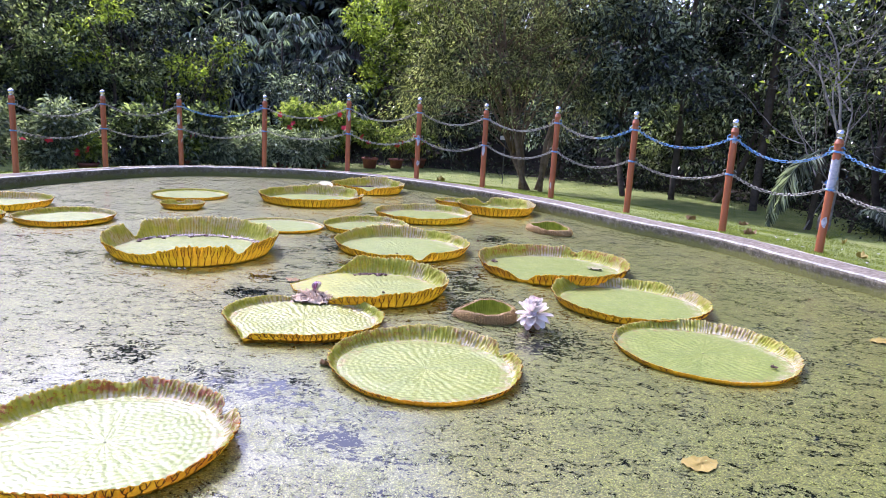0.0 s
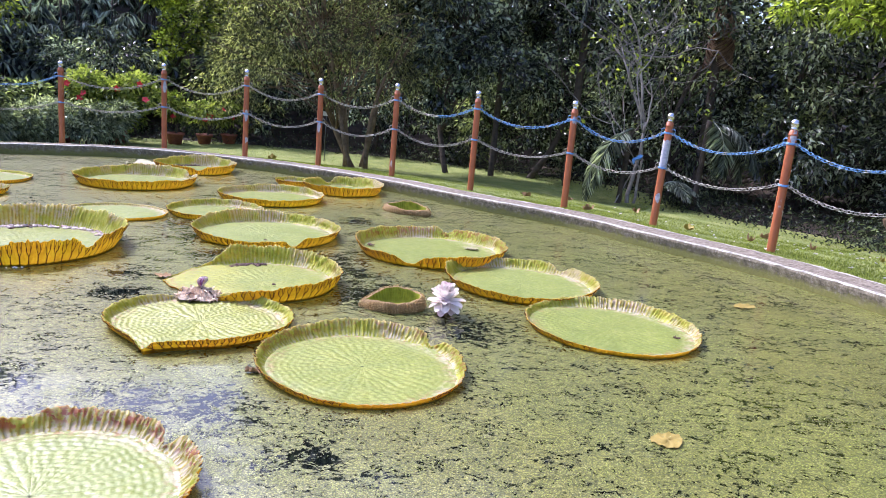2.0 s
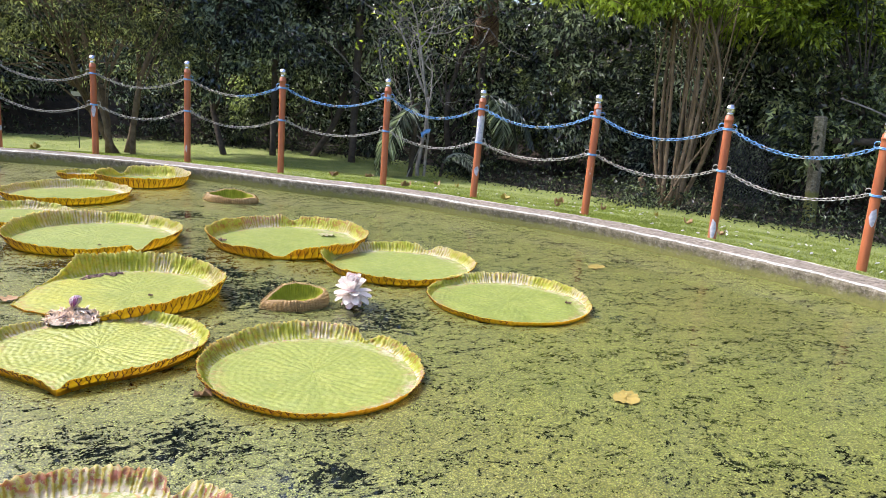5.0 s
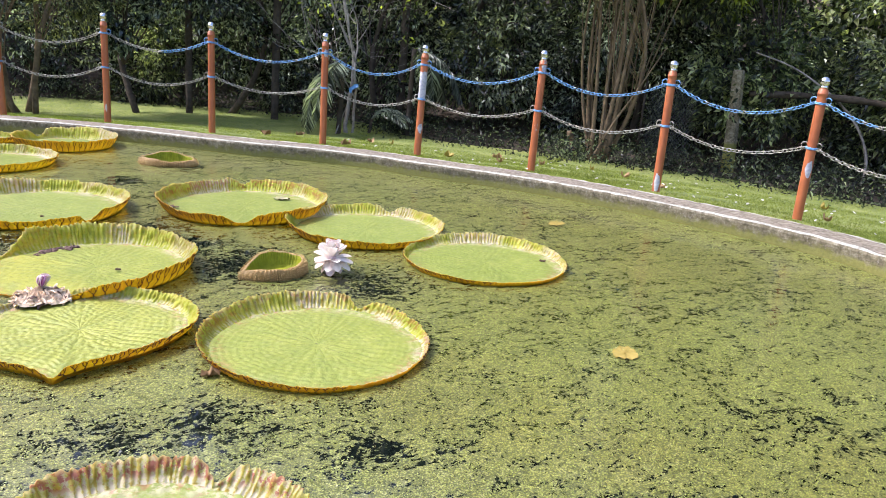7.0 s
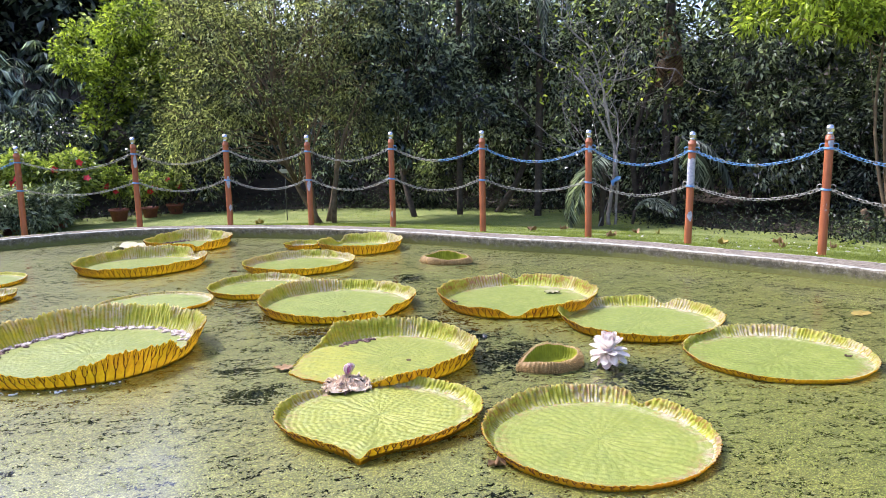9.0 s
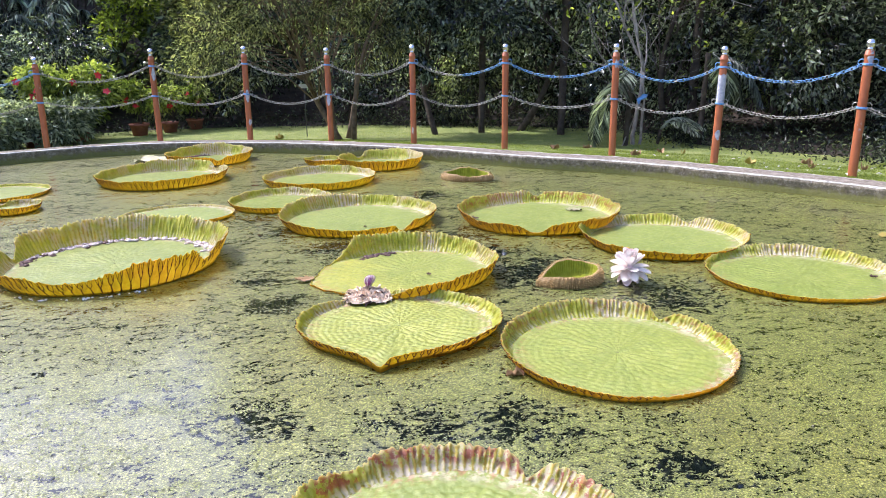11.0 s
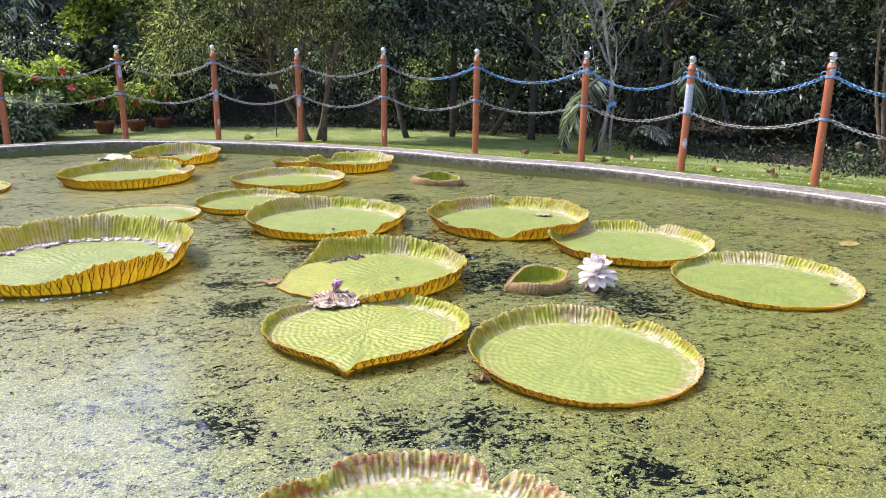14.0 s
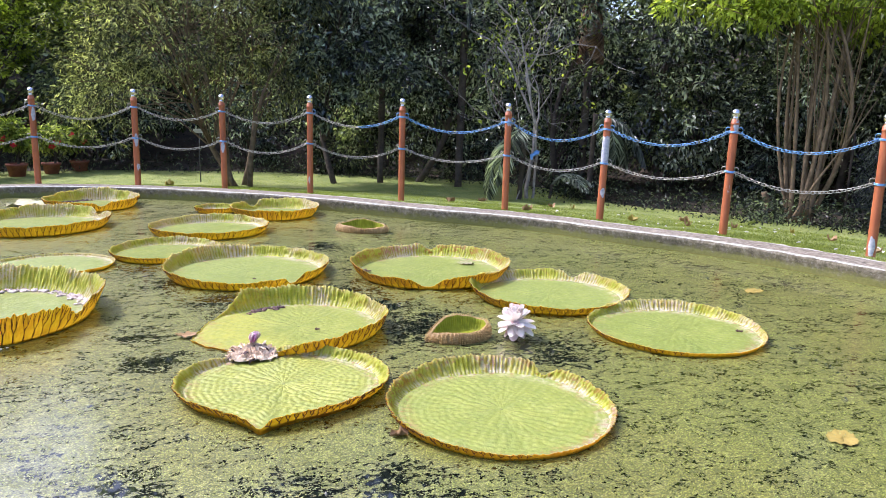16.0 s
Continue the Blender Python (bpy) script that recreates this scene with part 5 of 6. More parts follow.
YOUNG_OUT = plain_mat("young_pad_outside", (0.20, 0.13, 0.035), (0.40, 0.25, 0.09), 16, 0.65, 0, 0.6)
SPINE = plain_mat("young_pad_spine", (0.40, 0.23, 0.08), (0.58, 0.42, 0.15), 30, 0.6)
WITHERED = plain_mat("petal_withered", (0.40, 0.26, 0.16), (0.92, 0.76, 0.56), 46, 0.9, 0, 0.4, 0.1)


def petal(ln, w, cup, bend):
    """A spoon-shaped petal along +x with some thickness."""
    nu, nv = 9, 5
    V = []
    for skin in (0, 1):
        for u in (0, 0.2, 0.4, 0.58, 0.72, 0.84, 0.92, 0.97, 1.0):
            half = w * 0.5 * (math.sqrt(max(1 - ((u - 0.58) / 0.43) ** 2, 0.0)) if u > 0.58 else 0.25 + 0.75 * math.sin(math.pi / 2 * u / 0.58))
            for s in np.linspace(-1, 1, nv):
                V.append((ln * u, half * s, bend * ln * u * u + cup * (s * s) * half * 1.6 - 0.003 * skin))
    a = np.arange(nu - 1)[:, None] * nv + np.arange(nv - 1)[None]
    f = np.stack([a, a + 1, a + nv + 1, a + nv], -1).reshape(-1, 4)
    n = nu * nv
    edge = []
    rim_ids = [k for k in range(nv)] + [k * nv + nv - 1 for k in range(1, nu)] + [(nu - 1) * nv + k for k in range(nv - 2, -1, -1)] + [k * nv for k in range(nu - 2, 0, -1)]
    for p, q in zip(rim_ids, rim_ids[1:] + rim_ids[:1]):
        edge.append((p, q, q + n, p + n))
    return np.array(V), np.concatenate([f, f[:, ::-1] + n, np.array(edge)])


def lily_flower(x, y):
    ob = thing("lily_flower", "large pale pink water lily flower open above the water", "flower", (x, y, 0))
    rng = np.random.default_rng(3)
    part("stem", mesh_from("stem", *tube([(0, 0, -0.1), (0, 0, 0.0), (0.0, 0, 0.06)], 0.02, 8), [PRICKLE]), ob)
    for count, ln, w, lift, h, m, cup, bend in ((6, 0.10, 0.062, -0.75, 0.085, PETAL_LOW, 0.15, -0.1), (8, 0.125, 0.066, -0.3, 0.09, PETAL, 0.2, -0.1), (8, 0.125, 0.066, 0.12, 0.095, PETAL, 0.25, 0.0),
                                                (7, 0.12, 0.066, 0.55, 0.10, PETAL, 0.3, 0.1), (6, 0.115, 0.07, 0.95, 0.10, PETAL, 0.4, 0.25), (5, 0.105, 0.07, 1.2, 0.10, PETAL_LOW, 0.5, 0.5)):
        for k in range(count):
            a = 2 * math.pi * (k + rng.uniform(-0.25, 0.25)) / count
            v, f = petal(ln * rng.uniform(0.9, 1.1), w, cup, bend)
            part("petal", mesh_from("petal", turn_z(v, a, lift + rng.normal(0, 0.1)) + [0, 0, h], f, [m]), ob)
    part("heart", mesh_from("heart", *lathe([(0.001, 0.07), (0.028, 0.075), (0.03, 0.10), (0.02, 0.13), (0.001, 0.14)], 12), [PETAL_LOW]), ob)


lily_flower(0.06, 4.86)


def spent_flower(x, y):
    ob = thing("spent_flower", "withered pinkish flower heap with one magenta bud on a pad", "flower", (x, y, 0.02))
    rng = np.random.default_rng(8)
    # a slumped cone of rotting petals, spread towards the open side
    a = np.arange(48) * 2 * np.pi / 48
    rows = []
    for q in np.linspace(0.02, 1, 14):
        rr = 0.145 * q * (1 + 0.22 * wave(a, 5, 2, 3, 5))
        zz = 0.05 * (1 - q) ** 0.9 + 0.012 * wave(a + 2.2 * q, 6, 7, 12, 17) + rng.normal(0, 0.011, 48)
        rows.append(np.column_stack([rr * np.cos(a), 0.62 * rr * np.sin(a) - 0.05 * q, np.maximum(zz, 0.004)]))
    part("mound", mesh_from("mound", np.concatenate(rows), ring_faces(14, 48), [WITHERED], smooth=False), ob)
    for k in range(120):
        v, f = petal(rng.uniform(0.025, 0.06), rng.uniform(0.008, 0.02), rng.uniform(-0.8, 0.8), rng.uniform(-0.9, 0.3))
        v[:, 2] += 0.006 * np.sin(110 * v[:, 0] + rng.uniform(0, 6))
        a_ = rng.uniform(0, 6.28)
        q = math.sqrt(rng.random())
        c = [q * 0.14 * math.cos(a_), 0.62 * q * 0.14 * math.sin(a_) - 0.05 * q, 0.055 * (1 - q) + 0.012]
        part("withered_petal", mesh_from("withered_petal", turn_z(v, a_ + rng.normal(0, 1.2), rng.normal(-0.1, 0.3)) + c, f, [WITHERED if k % 9 else MULCH]), ob)
    for k in range(9):
        v, f = petal(0.055, 0.065, 0.3, 0.5)
        v = turn_z(v, 0.7 * k, 0.95 + rng.normal(0, 0.08))
        v[:, 0] += 0.3 * v[:, 2]
        part("bud_petal", mesh_from("bud_petal", v + [0.0, 0.0, 0.06], f, [PURPLE if k in (0, 3, 5, 8) else PETAL if k % 3 else PETAL_LOW]), ob, "white and magenta bud petal")


spent_flower(-1.50, 4.9)


def prickly_pad(label, x, y, r, squash, axis, h, seed, lean=0.0, beak=0.0):
    """A young curled pad: a ribbed green bowl, pointed at one end, whose outside is set with rows of prickles."""
    rng = np.random.default_rng(seed)
    ob = thing("young_lily_pad", label, "lily pad", (x, y, 0), "young lily pads")
    ns = 180
    a = np.arange(ns) * 2 * np.pi / ns
    e = r * squash / np.sqrt((squash * np.cos(a - axis)) ** 2 + np.sin(a - axis) ** 2) * (1 + 0.03 * wave(a, seed, 2, 3, 7))
    e = e * (1 + beak * np.exp(-np.abs(ang(a, np.pi + axis)) / 0.28))
    hh = h * (1 + 0.10 * wave(a, seed + 1, 2, 3, 9) + lean * np.sin(a)) * (1 - 0.35 * beak * np.exp(-(ang(a, np.pi + axis) / 0.5) ** 2) / 0.4)
    rows = []
    rib = np.sin(45 * a)
    for q, z in ((0.03, 0.02), (0.4, 0.018), (0.66, 0.06), (0.78, 0.3), (0.84, 0.7), (0.86, 1.0), (0.90, 1.04), (0.97, 0.9), (1.03, 0.6), (1.05, 0.3), (1.02, 0.05), (0.97, -0.2)):
        rr = e * q + 0.004 * rib * (0.7 < q)
        rows.append(np.column_stack([rr * np.cos(a), rr * np.sin(a), np.maximum(z * hh, -0.02) + (0.012 if z < 0.1 and q < 0.8 else 0)]))
    idx = np.repeat(np.array([0] * 5 + [1] * 6), ns)
    part("bowl", mesh_from("bowl", np.concatenate(rows), ring_faces(len(rows), ns), [YOUNG_IN, YOUNG_OUT], idx), ob)
    # prickles stand in upright rows
    V = []
    t = np.repeat(np.arange(90) * 2 * np.pi / 90, 9) + rng.normal(0, 0.006, 810)
    k = np.tile(np.linspace(0.08, 1.0, 9), 90) + rng.normal(0, 0.03, 810)
    i = (t / (2 * np.pi) * ns).astype(int) % ns
    rad = e[i] * np.interp(k, [0, 0.3, 0.6, 0.9, 1.04], [1.0, 1.05, 1.03, 0.97, 0.9])
    p = np.column_stack([rad * np.cos(t), rad * np.sin(t), hh[i] * k])
    d = np.column_stack([np.cos(t), np.sin(t), (k - 0.5) * 1.2]) + rng.normal(0, 0.12, (810, 3))
    v, f = leaves(p, d, rng.normal(size=(810, 3)) + [0, 0, 1], 0.017, 0.007, 0.3, 0.0)
    part("prickle", mesh_from("prickle", v, f, [SPINE], smooth=False), ob, "small pinkish prickles", "stuff")


prickly_pad("young curled lily pad covered in pinkish prickles beside the flower", -0.25, 4.95, 0.175, 0.72, 0.1, 0.085, 5, 0.25, 0.35)
prickly_pad("young folded lily pad with a brown prickly outside", -0.17, 8.62, 0.25, 0.5, -0.35, 0.085, 6, 0.4, 0.2)

DEADLEAF = plain_mat("dead_leaf", (0.16, 0.09, 0.035), (0.42, 0.26, 0.12), 12, 0.75)
YELLOWLEAF = plain_mat("yellow_floating_leaf", (0.24, 0.18, 0.02), (0.38, 0.29, 0.05), 30, 0.6, 0, 0.6)
SUNKLEAF = plain_mat("sunk_leaf", (0.24, 0.18, 0.03), (0.32, 0.24, 0.05), 26, 0.7, 0, 0.6)


def crumpled(name, label, cat, x, y, z, r, m, seed, rise=0.06, group=""):
    """A curled dead leaf."""
    rng = np.random.default_rng(seed)
    ns, nr = 28, 7
    a = np.arange(ns) * 2 * np.pi / ns
    rows = []
    for q in np.linspace(0.03, 1, nr):
        rr = r * q * (1 + 0.25 * wave(a, seed, 1, 2, 3))
        zz = 0.006 + rise * (q**2) * (0.5 + 0.8 * wave(a, seed + 1, 2, 3, 5)) + 0.006 * np.sin(9 * a + 5 * q)
        rows.append(np.column_stack([rr * np.cos(a), 0.7 * rr * np.sin(a), np.maximum(zz, 0.003)]))
    ob = new(name, mesh_from(name, np.concatenate(rows), ring_faces(nr, ns), [m]))
    ob.matrix_basis = pose(x, y, z, 0, 0, rng.uniform(0, 360))
    return tagged(ob, label, cat, group)


PALELEAF = plain_mat("faded_lily_leaf", (0.22, 0.25, 0.07), (0.38, 0.31, 0.22), 16, 0.7, 0, 0.7)
crumpled("dead_lily_leaf", "crumpled pale green and pink lily leaf by a pad", "leaf", -4.0, 10.95, 0.0, 0.27, PALELEAF, 61, 0.09)
crumpled("floating_leaf", "rounded orange leaf lying in the duckweed", "leaf", 0.955, 3.237, 0.0, 0.085, SUNKLEAF, 62, 0.004, "orange leaves")
crumpled("floating_leaf", "rounded orange leaf lying in the duckweed", "leaf", 2.36, 5.5, 0.0, 0.09, SUNKLEAF, 63, 0.003, "orange leaves")
crumpled("dead_leaf", "curled yellow-brown scrap at the torn edge of a pad", "leaf", -1.87, 5.32, 0.01, 0.06, DEADLEAF, 64, 0.012)
crumpled("dead_leaf", "mossy brown scrap beside a pad", "leaf", -0.93, 3.75, 0.0, 0.04, DEADLEAF, 65, 0.03)
crumpled("dead_leaf", "small dry pinkish leaf lying on a pad", "leaf", 0.40, 6.82, 0.016, 0.07, PALELEAF, 66, 0.012)
for x, y, r in ((-0.507, 6.70, 0.036), (-1.10, 5.24, 0.016), (1.50, 4.6, 0.022), (-1.42, 6.62, 0.014)):
    crumpled("dark_scrap", "small black scrap of rotten leaf on a pad", "leaf", x, y, 0.017, r, MULCH, 67, 0.3 * r, "scraps on the pads")

# dried scum and bits of leaf caught inside the rims
SCUM = plain_mat("dried_scum", (0.24, 0.15, 0.12), (0.72, 0.64, 0.55), 26, 0.85)


def scraps(label, x, y, r, a0, a1, n, size, m, seed):
    rng = np.random.default_rng(seed)
    blocks = []
    for _ in range(n):
        a = radians(rng.uniform(a0, a1))
        q = r * (1 - abs(rng.normal(0, 0.05)))
        s = size * rng.uniform(0.5, 1.4)
        v, f = lathe([(0.001, 0.0), (1.0, 0.05), (0.9, 0.4), (0.5, 0.62), (0.001, 0.7)], 7)
        v = v * [s * rng.uniform(0.7, 1.5), s * rng.uniform(0.5, 1.0), s * 0.8] + rng.normal(0, s * 0.1, v.shape)
        v = turn_z(v, rng.uniform(0, 6.28))
        blocks.append((v + [x + q * math.cos(a), y + q * math.sin(a), 0.012], f))
    tagged(new("leaf_litter", mesh_from("leaf_litter", *joined(*blocks), [m])), label, "litter", kind="stuff")


scraps("pale dried scum caught inside a pad's rim", -3.17, 5.99, 0.67, 15, 165, 130, 0.022, SCUM, 71)
scraps("dark leaf scraps caught inside a pad's rim", -3.17, 5.99, 0.66, 110, 175, 40, 0.02, MULCH, 72)
scraps("dark leaf scraps caught inside a pad's rim", -1.2, 5.36, 0.47, 98, 132, 60, 0.016, MULCH, 73)
scraps("dark leaf scraps caught inside a pad's rim", -3.24, 10.98, 0.48, 100, 190, 30, 0.025, MULCH, 75)

FOAM = plain_mat("white_bubbles", (0.7, 0.72, 0.7), (0.85, 0.86, 0.85), 20, 0.25)


def bubbles(x, y, r):
    rng = np.random.default_rng(91)
    blocks = []
    for _ in range(34):
        a = radians(rng.uniform(-125, -62))
        q, s = r + rng.uniform(0.0, 0.035), rng.uniform(0.004, 0.010)
        v, f = lathe([(0.001, -0.3), (0.8, -0.2), (1.0, 0.2), (0.7, 0.8), (0.001, 1.0)], 8)
        blocks.append((v * s * [1, 1, 0.9] + [x + q * math.cos(a), y + q * math.sin(a), 0.003], f))
    tagged(new("bubbles", mesh_from("bubbles", *joined(*blocks), [FOAM])), "white bubbles on the water under a pad's rim", "bubbles", kind="stuff")


bubbles(-3.17, 5.99, 0.72)

# ---- on the lawn ----
DRYWHITE = plain_mat("fallen_white_petal", (0.55, 0.52, 0.47), (0.75, 0.73, 0.68), 10, 0.7)


def lawn_point(rng, lo, hi, bear0=-32, bear1=120):
    c = inner.mean(0)
    while True:
        i = rng.integers(0, N_EDGE)
        b = math.degrees(math.atan2(inner[i, 1] - c[1], inner[i, 0] - c[0]))
        if bear0 < b < bear1:
            d = rng.uniform(lo, hi)
            p = inner[i] + NORM[i] * (KERB_W + d)
            return p[0], p[1], float(ground_z(d)) + 0.036


rg = np.random.default_rng(12)
for k in range(15):
    x, y, z = lawn_point(rg, 0.15, 3.2)
    crumpled("fallen_leaf", "curled dry brown leaf lying on the grass", "leaf", x, y, z + 0.015, rg.uniform(0.04, 0.085), DEADLEAF if k % 3 else YELLOWLEAF, 600 + k, 0.08, "fallen leaves")


def specks():
    rng = np.random.default_rng(14)
    blocks = []
    for _ in range(95):
        x, y, z = lawn_point(rng, 0.3, 3.6, -32, 32 if rng.random() < 0.85 else 70)
        v, f = petal(rng.uniform(0.02, 0.05), rng.uniform(0.015, 0.03), 0.5, 0.2)
        blocks.append((turn_z(v, rng.uniform(0, 6.28), rng.normal(0, 0.2)) + [x, y, z + 0.02], f))
    tagged(new("fallen_petals", mesh_from("fallen_petals", *joined(*blocks), [DRYWHITE])), "small white fallen petals scattered over the grass", "petals", kind="stuff")


specks()
GRASS = leaf_mat("grass_blade", (0.16, 0.20, 0.04), (0.24, 0.285, 0.06), (0.30, 0.325, 0.10), 0.3, 0.6, 0.25)


def grass():
    """Blades over the strip of lawn that can be seen."""
    rng = np.random.default_rng(15)
    c = inner.mean(0)
    bear = np.degrees(np.arctan2(inner[:, 1] - c[1], inner[:, 0] - c[0]))
    ok = np.nonzero((bear > -35) & (bear < 150))[0]
    n = 130000
    i = rng.choice(ok, n)
    d = rng.uniform(0.04, 1, n) ** 1.3 * 7.2 * lawn_reach(inner[i, 0])
    t = rng.random(n)
    j = (i + 1) % N_EDGE
    xy = (inner[i] + NORM[i] * (KERB_W + d)[:, None]) * (1 - t)[:, None] + (inner[j] + NORM[j] * (KERB_W + d)[:, None]) * t[:, None]
    base = np.column_stack([xy, ground_z(d) + 0.026])
    along = rng.normal(0, 0.45, (n, 3)) + [0, 0, 1]
    ln = rng.uniform(0.012, 0.034, n)
    v, f = leaves(base, along, rng.normal(size=(n, 3)), ln, 0.008, 0.1, 0.3)
    tagged(new("grass", mesh_from("grass", v, f, [GRASS], smooth=False)), "short green grass of the sloping lawn", "grass", kind="stuff")


grass()

# ---- at the edge of the woods ----
WIRE = plain_mat("dark_wire", (0.05, 0.055, 0.05), (0.12, 0.125, 0.11), 20, 0.6, 0.4)


def box_block(cx, cy, cz, sx, sy, sz):
    s = np.array([(x, y, z) for x in (-1, 1) for y in (-1, 1) for z in (-1, 1)]) * [sx / 2, sy / 2, sz / 2] + [cx, cy, cz]
    return s, np.array([(0, 1, 3, 2), (4, 6, 7, 5), (0, 4, 5, 1), (2, 3, 7, 6), (0, 2, 6, 4), (1, 5, 7, 3)])


def concrete_post():
    v, f = [], []
    rows = []
    for z, s in ((-0.2, 0.105), (0.0, 0.105), (0.6, 0.1), (1.2, 0.1), (1.7, 0.097), (1.76, 0.09), (1.78, 0.07)):
        a = np.arange(8) * np.pi / 4 + np.pi / 8
        rows.append(np.column_stack([1.08 * s * np.cos(a) * (1 + 0.04 * np.sin(7 * z + a)), 1.08 * s * np.sin(a), np.full(8, z)]))
    rows.append(np.column_stack([np.zeros(8), np.zeros(8), np.full(8, 1.785)]))
    ob = new("concrete_post", mesh_from("concrete_post", np.concatenate(rows), ring_faces(len(rows), 8), [CONCRETE], smooth=False))
    ob.location, ob.rotation_euler = (9.36, 9.25, BASE_Z), (0, radians(-5), 0)
    tagged(ob, "old grey concrete post at the edge of the woods", "post")


concrete_post()


def wire_net():
    ob = thing("wire_net", "sagging dark wire netting beside a concrete post", "netting", (8.95, 9.75, BASE_Z))
    d = Vector((-0.62, 0.78, 0)).normalized()
    w, h, k = 0.95, 1.35, 17
    for s in (0, 1):
        blocks = []
        for q in range(-k, k):
            pts = []
            for u in np.linspace(0, 1, 9):
                xx = (q / k + (u if s else 1 - u) * 1.0)
                if 0 <= xx <= 1:
                    pts.append((d.x * w * xx, d.y * w * xx + 0.04 * math.sin(3 * xx + 2 * u), 0.02 + h * u))
            if len(pts) > 1:
                blocks.append(tube(pts, 0.0045, 4))
        part("wire", mesh_from("wire", *joined(*blocks), [WIRE]), ob)
    part("stake", mesh_from("stake", *tube([(d.x * w, d.y * w, -0.2), (d.x * w, d.y * w, 0.7), (d.x * w, d.y * w, 1.5)], 0.02, 7), [BARK]), ob)


wire_net()


def branch(name, label, cat, pts, r0, r1, m, sides=8):
    p = smooth_loop(pts, 6, False)
    o = Vector(pts[0])
    rng = np.random.default_rng(len(label))
    rad = np.linspace(r0, r1, len(p)) * (1 + 0.1 * rng.normal(size=len(p)))
    ob = new(name, mesh_from(name, *tube(p - np.array(o), rad, sides), [m]))
    ob.location = o
    return tagged(ob, label, cat)


branch("fallen_log", "dark log resting level across the shrubs", "log", [(9.45, 9.15, 0.93), (10.4, 8.2, 0.98), (11.4, 7.0, 0.9), (12.4, 5.9, 0.95)], 0.06, 0.05, BARK)
branch("bent_branch", "pale bent dead branch stuck in the ground", "branch", [(11.0, 7.75, BASE_Z - 0.05), (10.98, 7.8, 0.1), (10.7, 8.1, 0.75), (10.1, 8.7, 1.35), (9.5, 9.2, 1.62)], 0.03, 0.012, BARK_PALE)
branch("stump", "short pale forked stump in the grass", "stump", [(7.55, 11.27, BASE_Z - 0.05), (7.5, 11.3, -0.25), (7.42, 11.35, -0.02)], 0.07, 0.05, BARK_TAN)
branch("leaning_stem", "thin brown stem leaning away from a many-stemmed tree", "branch", [(7.2, 10.5, BASE_Z - 0.05), (7.45, 10.3, 0.2), (7.75, 10.1, 0.85), (8.1, 9.9, 1.6)], 0.022, 0.009, BARK_TAN)
branch("dead_stick", "thin grey stick leaning by a low palm", "branch", [(3.75, 13.8, BASE_Z - 0.03), (3.95, 13.85, -0.05), (4.15, 13.88, 0.35)], 0.015, 0.012, BARK_PALE)
SIGNWHITE = plain_mat("sign_white", (0.55, 0.55, 0.52), (0.68, 0.68, 0.65), 10, 0.5)


def plant_label():
    ob = thing("plant_label", "small white plant label on a thin stake", "sign", (-2.1, 17.4, BASE_Z))
    part("stake", mesh_from("stake", *tube([(0, 0, -0.1), (0, 0, 0.6), (0.02, -0.02, 1.12)], 0.012, 6), [WIRE]), ob)
    v, f = box_block(0, 0, 0, 0.26, 0.012, 0.09)
    part("plate", mesh_from("plate", v + [0.02, -0.03, 1.13], f, [SIGNWHITE], smooth=False), ob, "plain white plate")


plant_label()


def rag():
    v, f = petal(0.26, 0.14, 0.5, -0.4)
    v[:, 2] += 0.03 * np.sin(30 * v[:, 0])
    ob = new("plastic_rag", mesh_from("plastic_rag", turn_z(v, 0.5, 0.9), f, [BLUE]))
    ob.location = (3.98, 13.6, 0.36)
    tagged(ob, "scrap of blue plastic caught on a bare tree", "rag")


rag()


# ---- loose fronds of duckweed ----
def lattice(xy, scale, seed):
    """Smooth value noise on a plane, 0 to 1."""
    p = xy * scale
    k = np.floor(p).astype(np.int64)
    f = p - k
    f = f * f * (3 - 2 * f)

    def h(i, j):
        v = (i * 374761393 + j * 668265263 + seed * 974634777) & 0x7FFFFFFF
        v = ((v ^ (v >> 13)) * 1274126177) & 0x7FFFFFFF
        return ((v ^ (v >> 16)) % 65536) / 65535

    a, b = h(k[:, 0], k[:, 1]), h(k[:, 0] + 1, k[:, 1])
    c, d = h(k[:, 0], k[:, 1] + 1), h(k[:, 0] + 1, k[:, 1] + 1)
    return (a * (1 - f[:, 0]) + b * f[:, 0]) * (1 - f[:, 1]) + (c * (1 - f[:, 0]) + d * f[:, 0]) * f[:, 1]


FROND = leaf_mat("duckweed_frond", (0.12, 0.135, 0.02), (0.21, 0.235, 0.045), (0.31, 0.335, 0.10), 0.12, 0.5, 0.5)
_fb = FROND.node_tree.nodes["Principled BSDF"].inputs
_fb["Coat Weight"].default_value, _fb["Coat Roughness"].default_value, _fb["Coat IOR"].default_value = 0.55, 0.3, 1.5


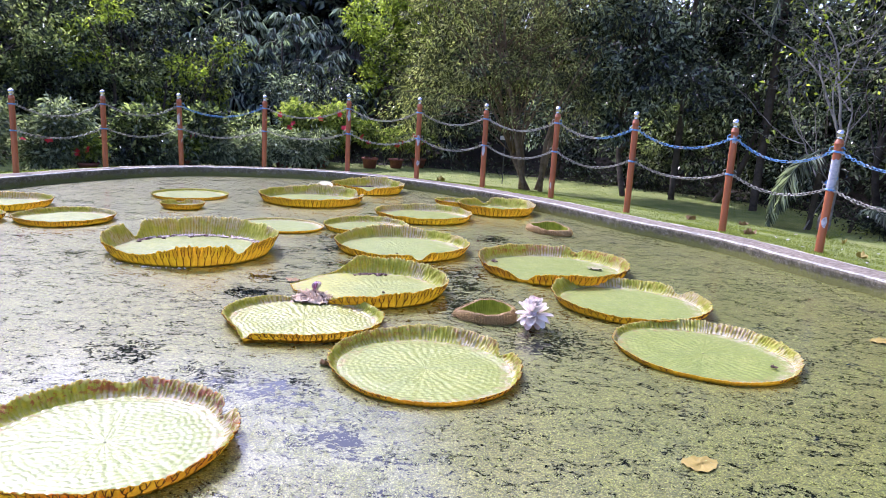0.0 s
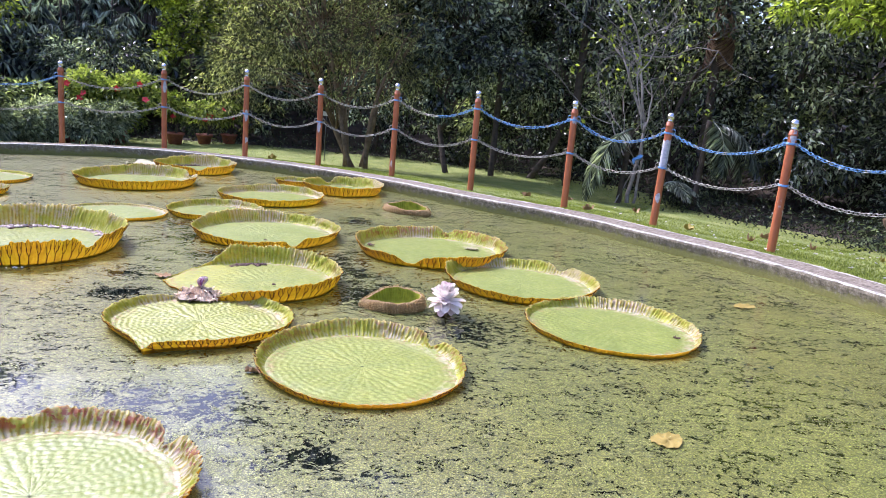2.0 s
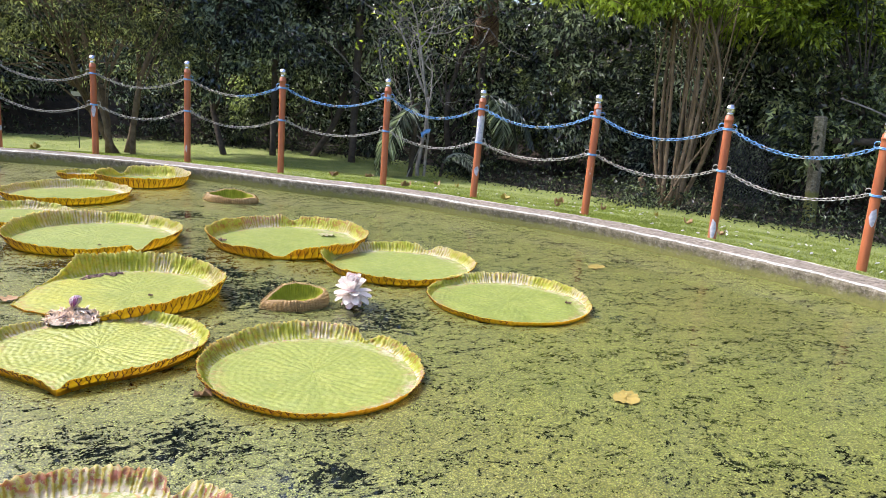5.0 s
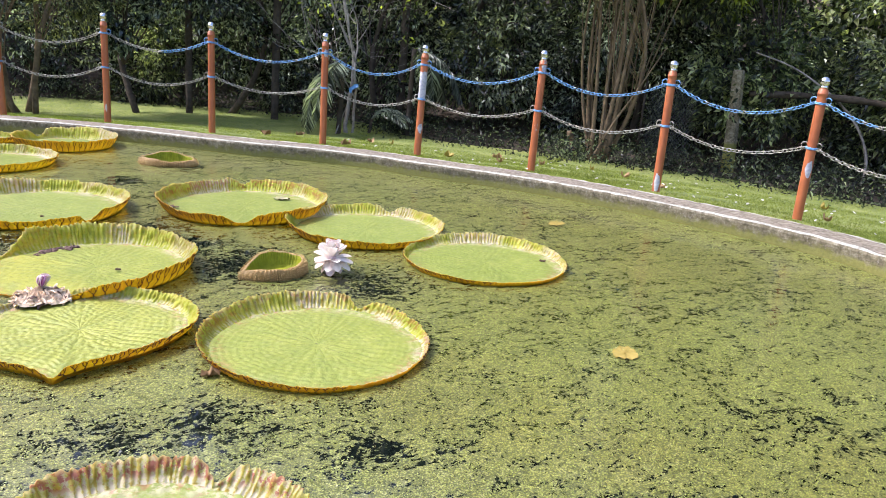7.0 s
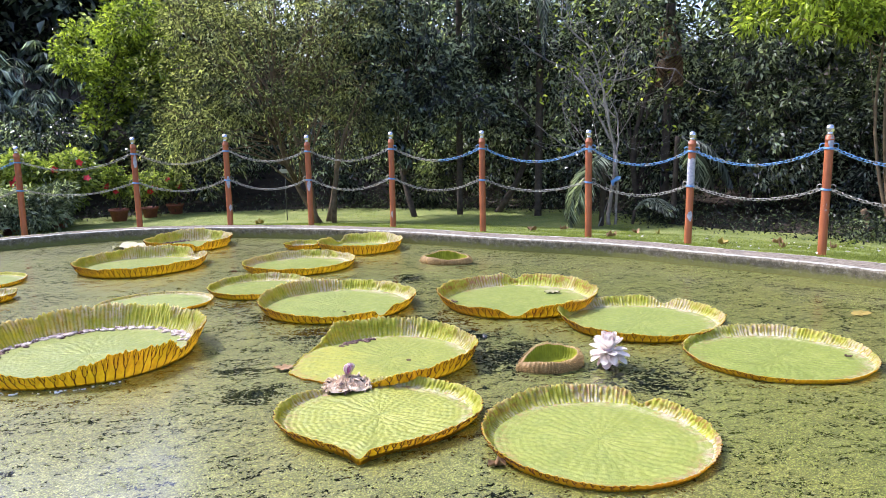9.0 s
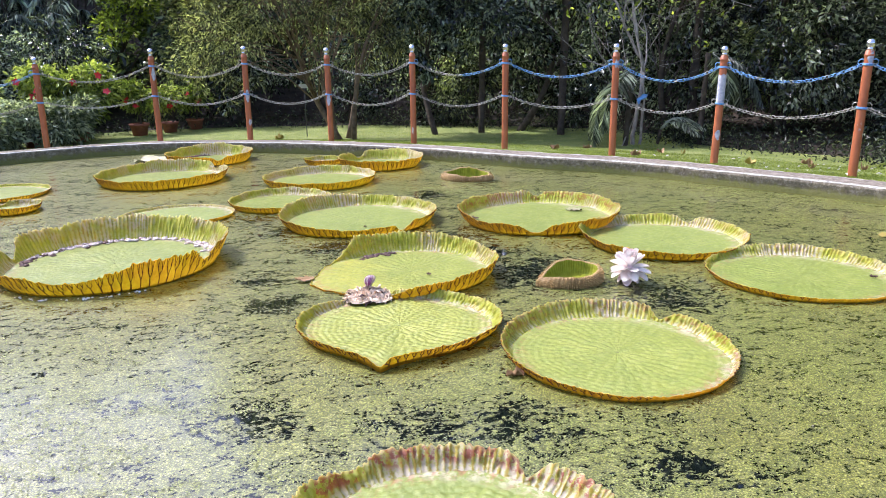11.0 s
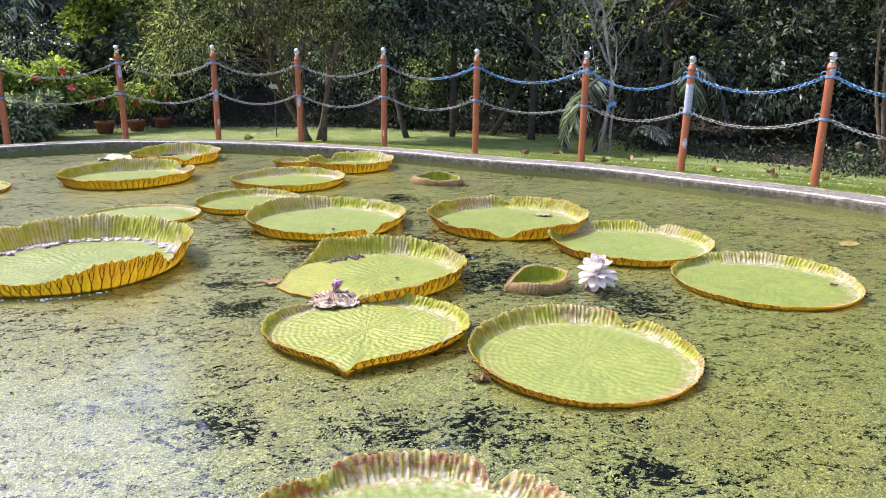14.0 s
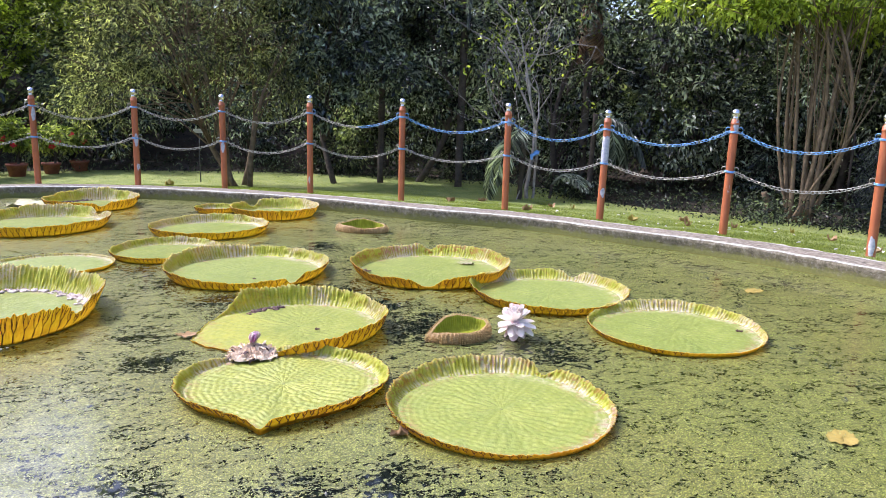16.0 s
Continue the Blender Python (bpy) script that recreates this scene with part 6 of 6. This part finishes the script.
def duckweed():
    """Small oval fronds, crowded except over the open patches of water."""
    rng = np.random.default_rng(101)
    n = 430000
    # more of them on the near side of the pond
    a = rng.uniform(radians(5), radians(160), n)
    d = 1.0 + 6.5 * rng.random(n) ** 0.9
    xy = np.column_stack([-0.7 + d * np.cos(a) * 1.1, 0.9 + d * np.sin(a)])
    g = 0.45 * lattice(xy * [0.8, 1.6], 6, 1) + 0.35 * lattice(xy, 17, 2) + 0.2 * lattice(xy, 45, 3)
    thin_ = np.zeros(n)
    for x, y, r in OPEN_WATER:
        thin_ = np.maximum(thin_, np.clip(1 - np.hypot(xy[:, 0] - x, xy[:, 1] - y) / r, 0, 1))
    keep = g - 0.28 * thin_ > 0.455
    c = inner.mean(0)
    ang_e = np.arctan2(inner[:, 1] - c[1], inner[:, 0] - c[0])
    rad_e = np.hypot(*(inner - c).T)
    o = np.argsort(ang_e)
    mine = np.hypot(*(xy - c).T)
    keep &= mine < np.interp(np.arctan2(xy[:, 1] - c[1], xy[:, 0] - c[0]), ang_e[o], rad_e[o], period=2 * np.pi) - 0.03
    xy = xy[keep]
    n = len(xy)
    s = rng.uniform(0.0019, 0.0036, n) * (1 + 0.10 * np.hypot(xy[:, 0] + 0.8, xy[:, 1] - 0.9))
    t = rng.uniform(0, 2 * np.pi, n)
    tip = rng.normal(0, 0.04, (n, 2))
    V = np.empty((n, 4, 3))
    for k, (u, w) in enumerate(((1.0, 0.0), (0.1, 0.8), (-1.0, 0.1), (-0.1, -0.8))):
        lx, ly = u * s, w * s
        V[:, k, 0] = xy[:, 0] + lx * np.cos(t) - ly * np.sin(t)
        V[:, k, 1] = xy[:, 1] + lx * np.sin(t) + ly * np.cos(t)
        V[:, k, 2] = 0.0045 + rng.uniform(0, 0.003, n) + lx * tip[:, 0] + ly * tip[:, 1]
    me = mesh_from("duckweed", V.reshape(-1, 3), np.arange(4 * n).reshape(-1, 4), [FROND], smooth=False)
    tagged(new("duckweed", me), "loose yellow-green duckweed fronds floating on the pond", "duckweed", kind="stuff")


duckweed()
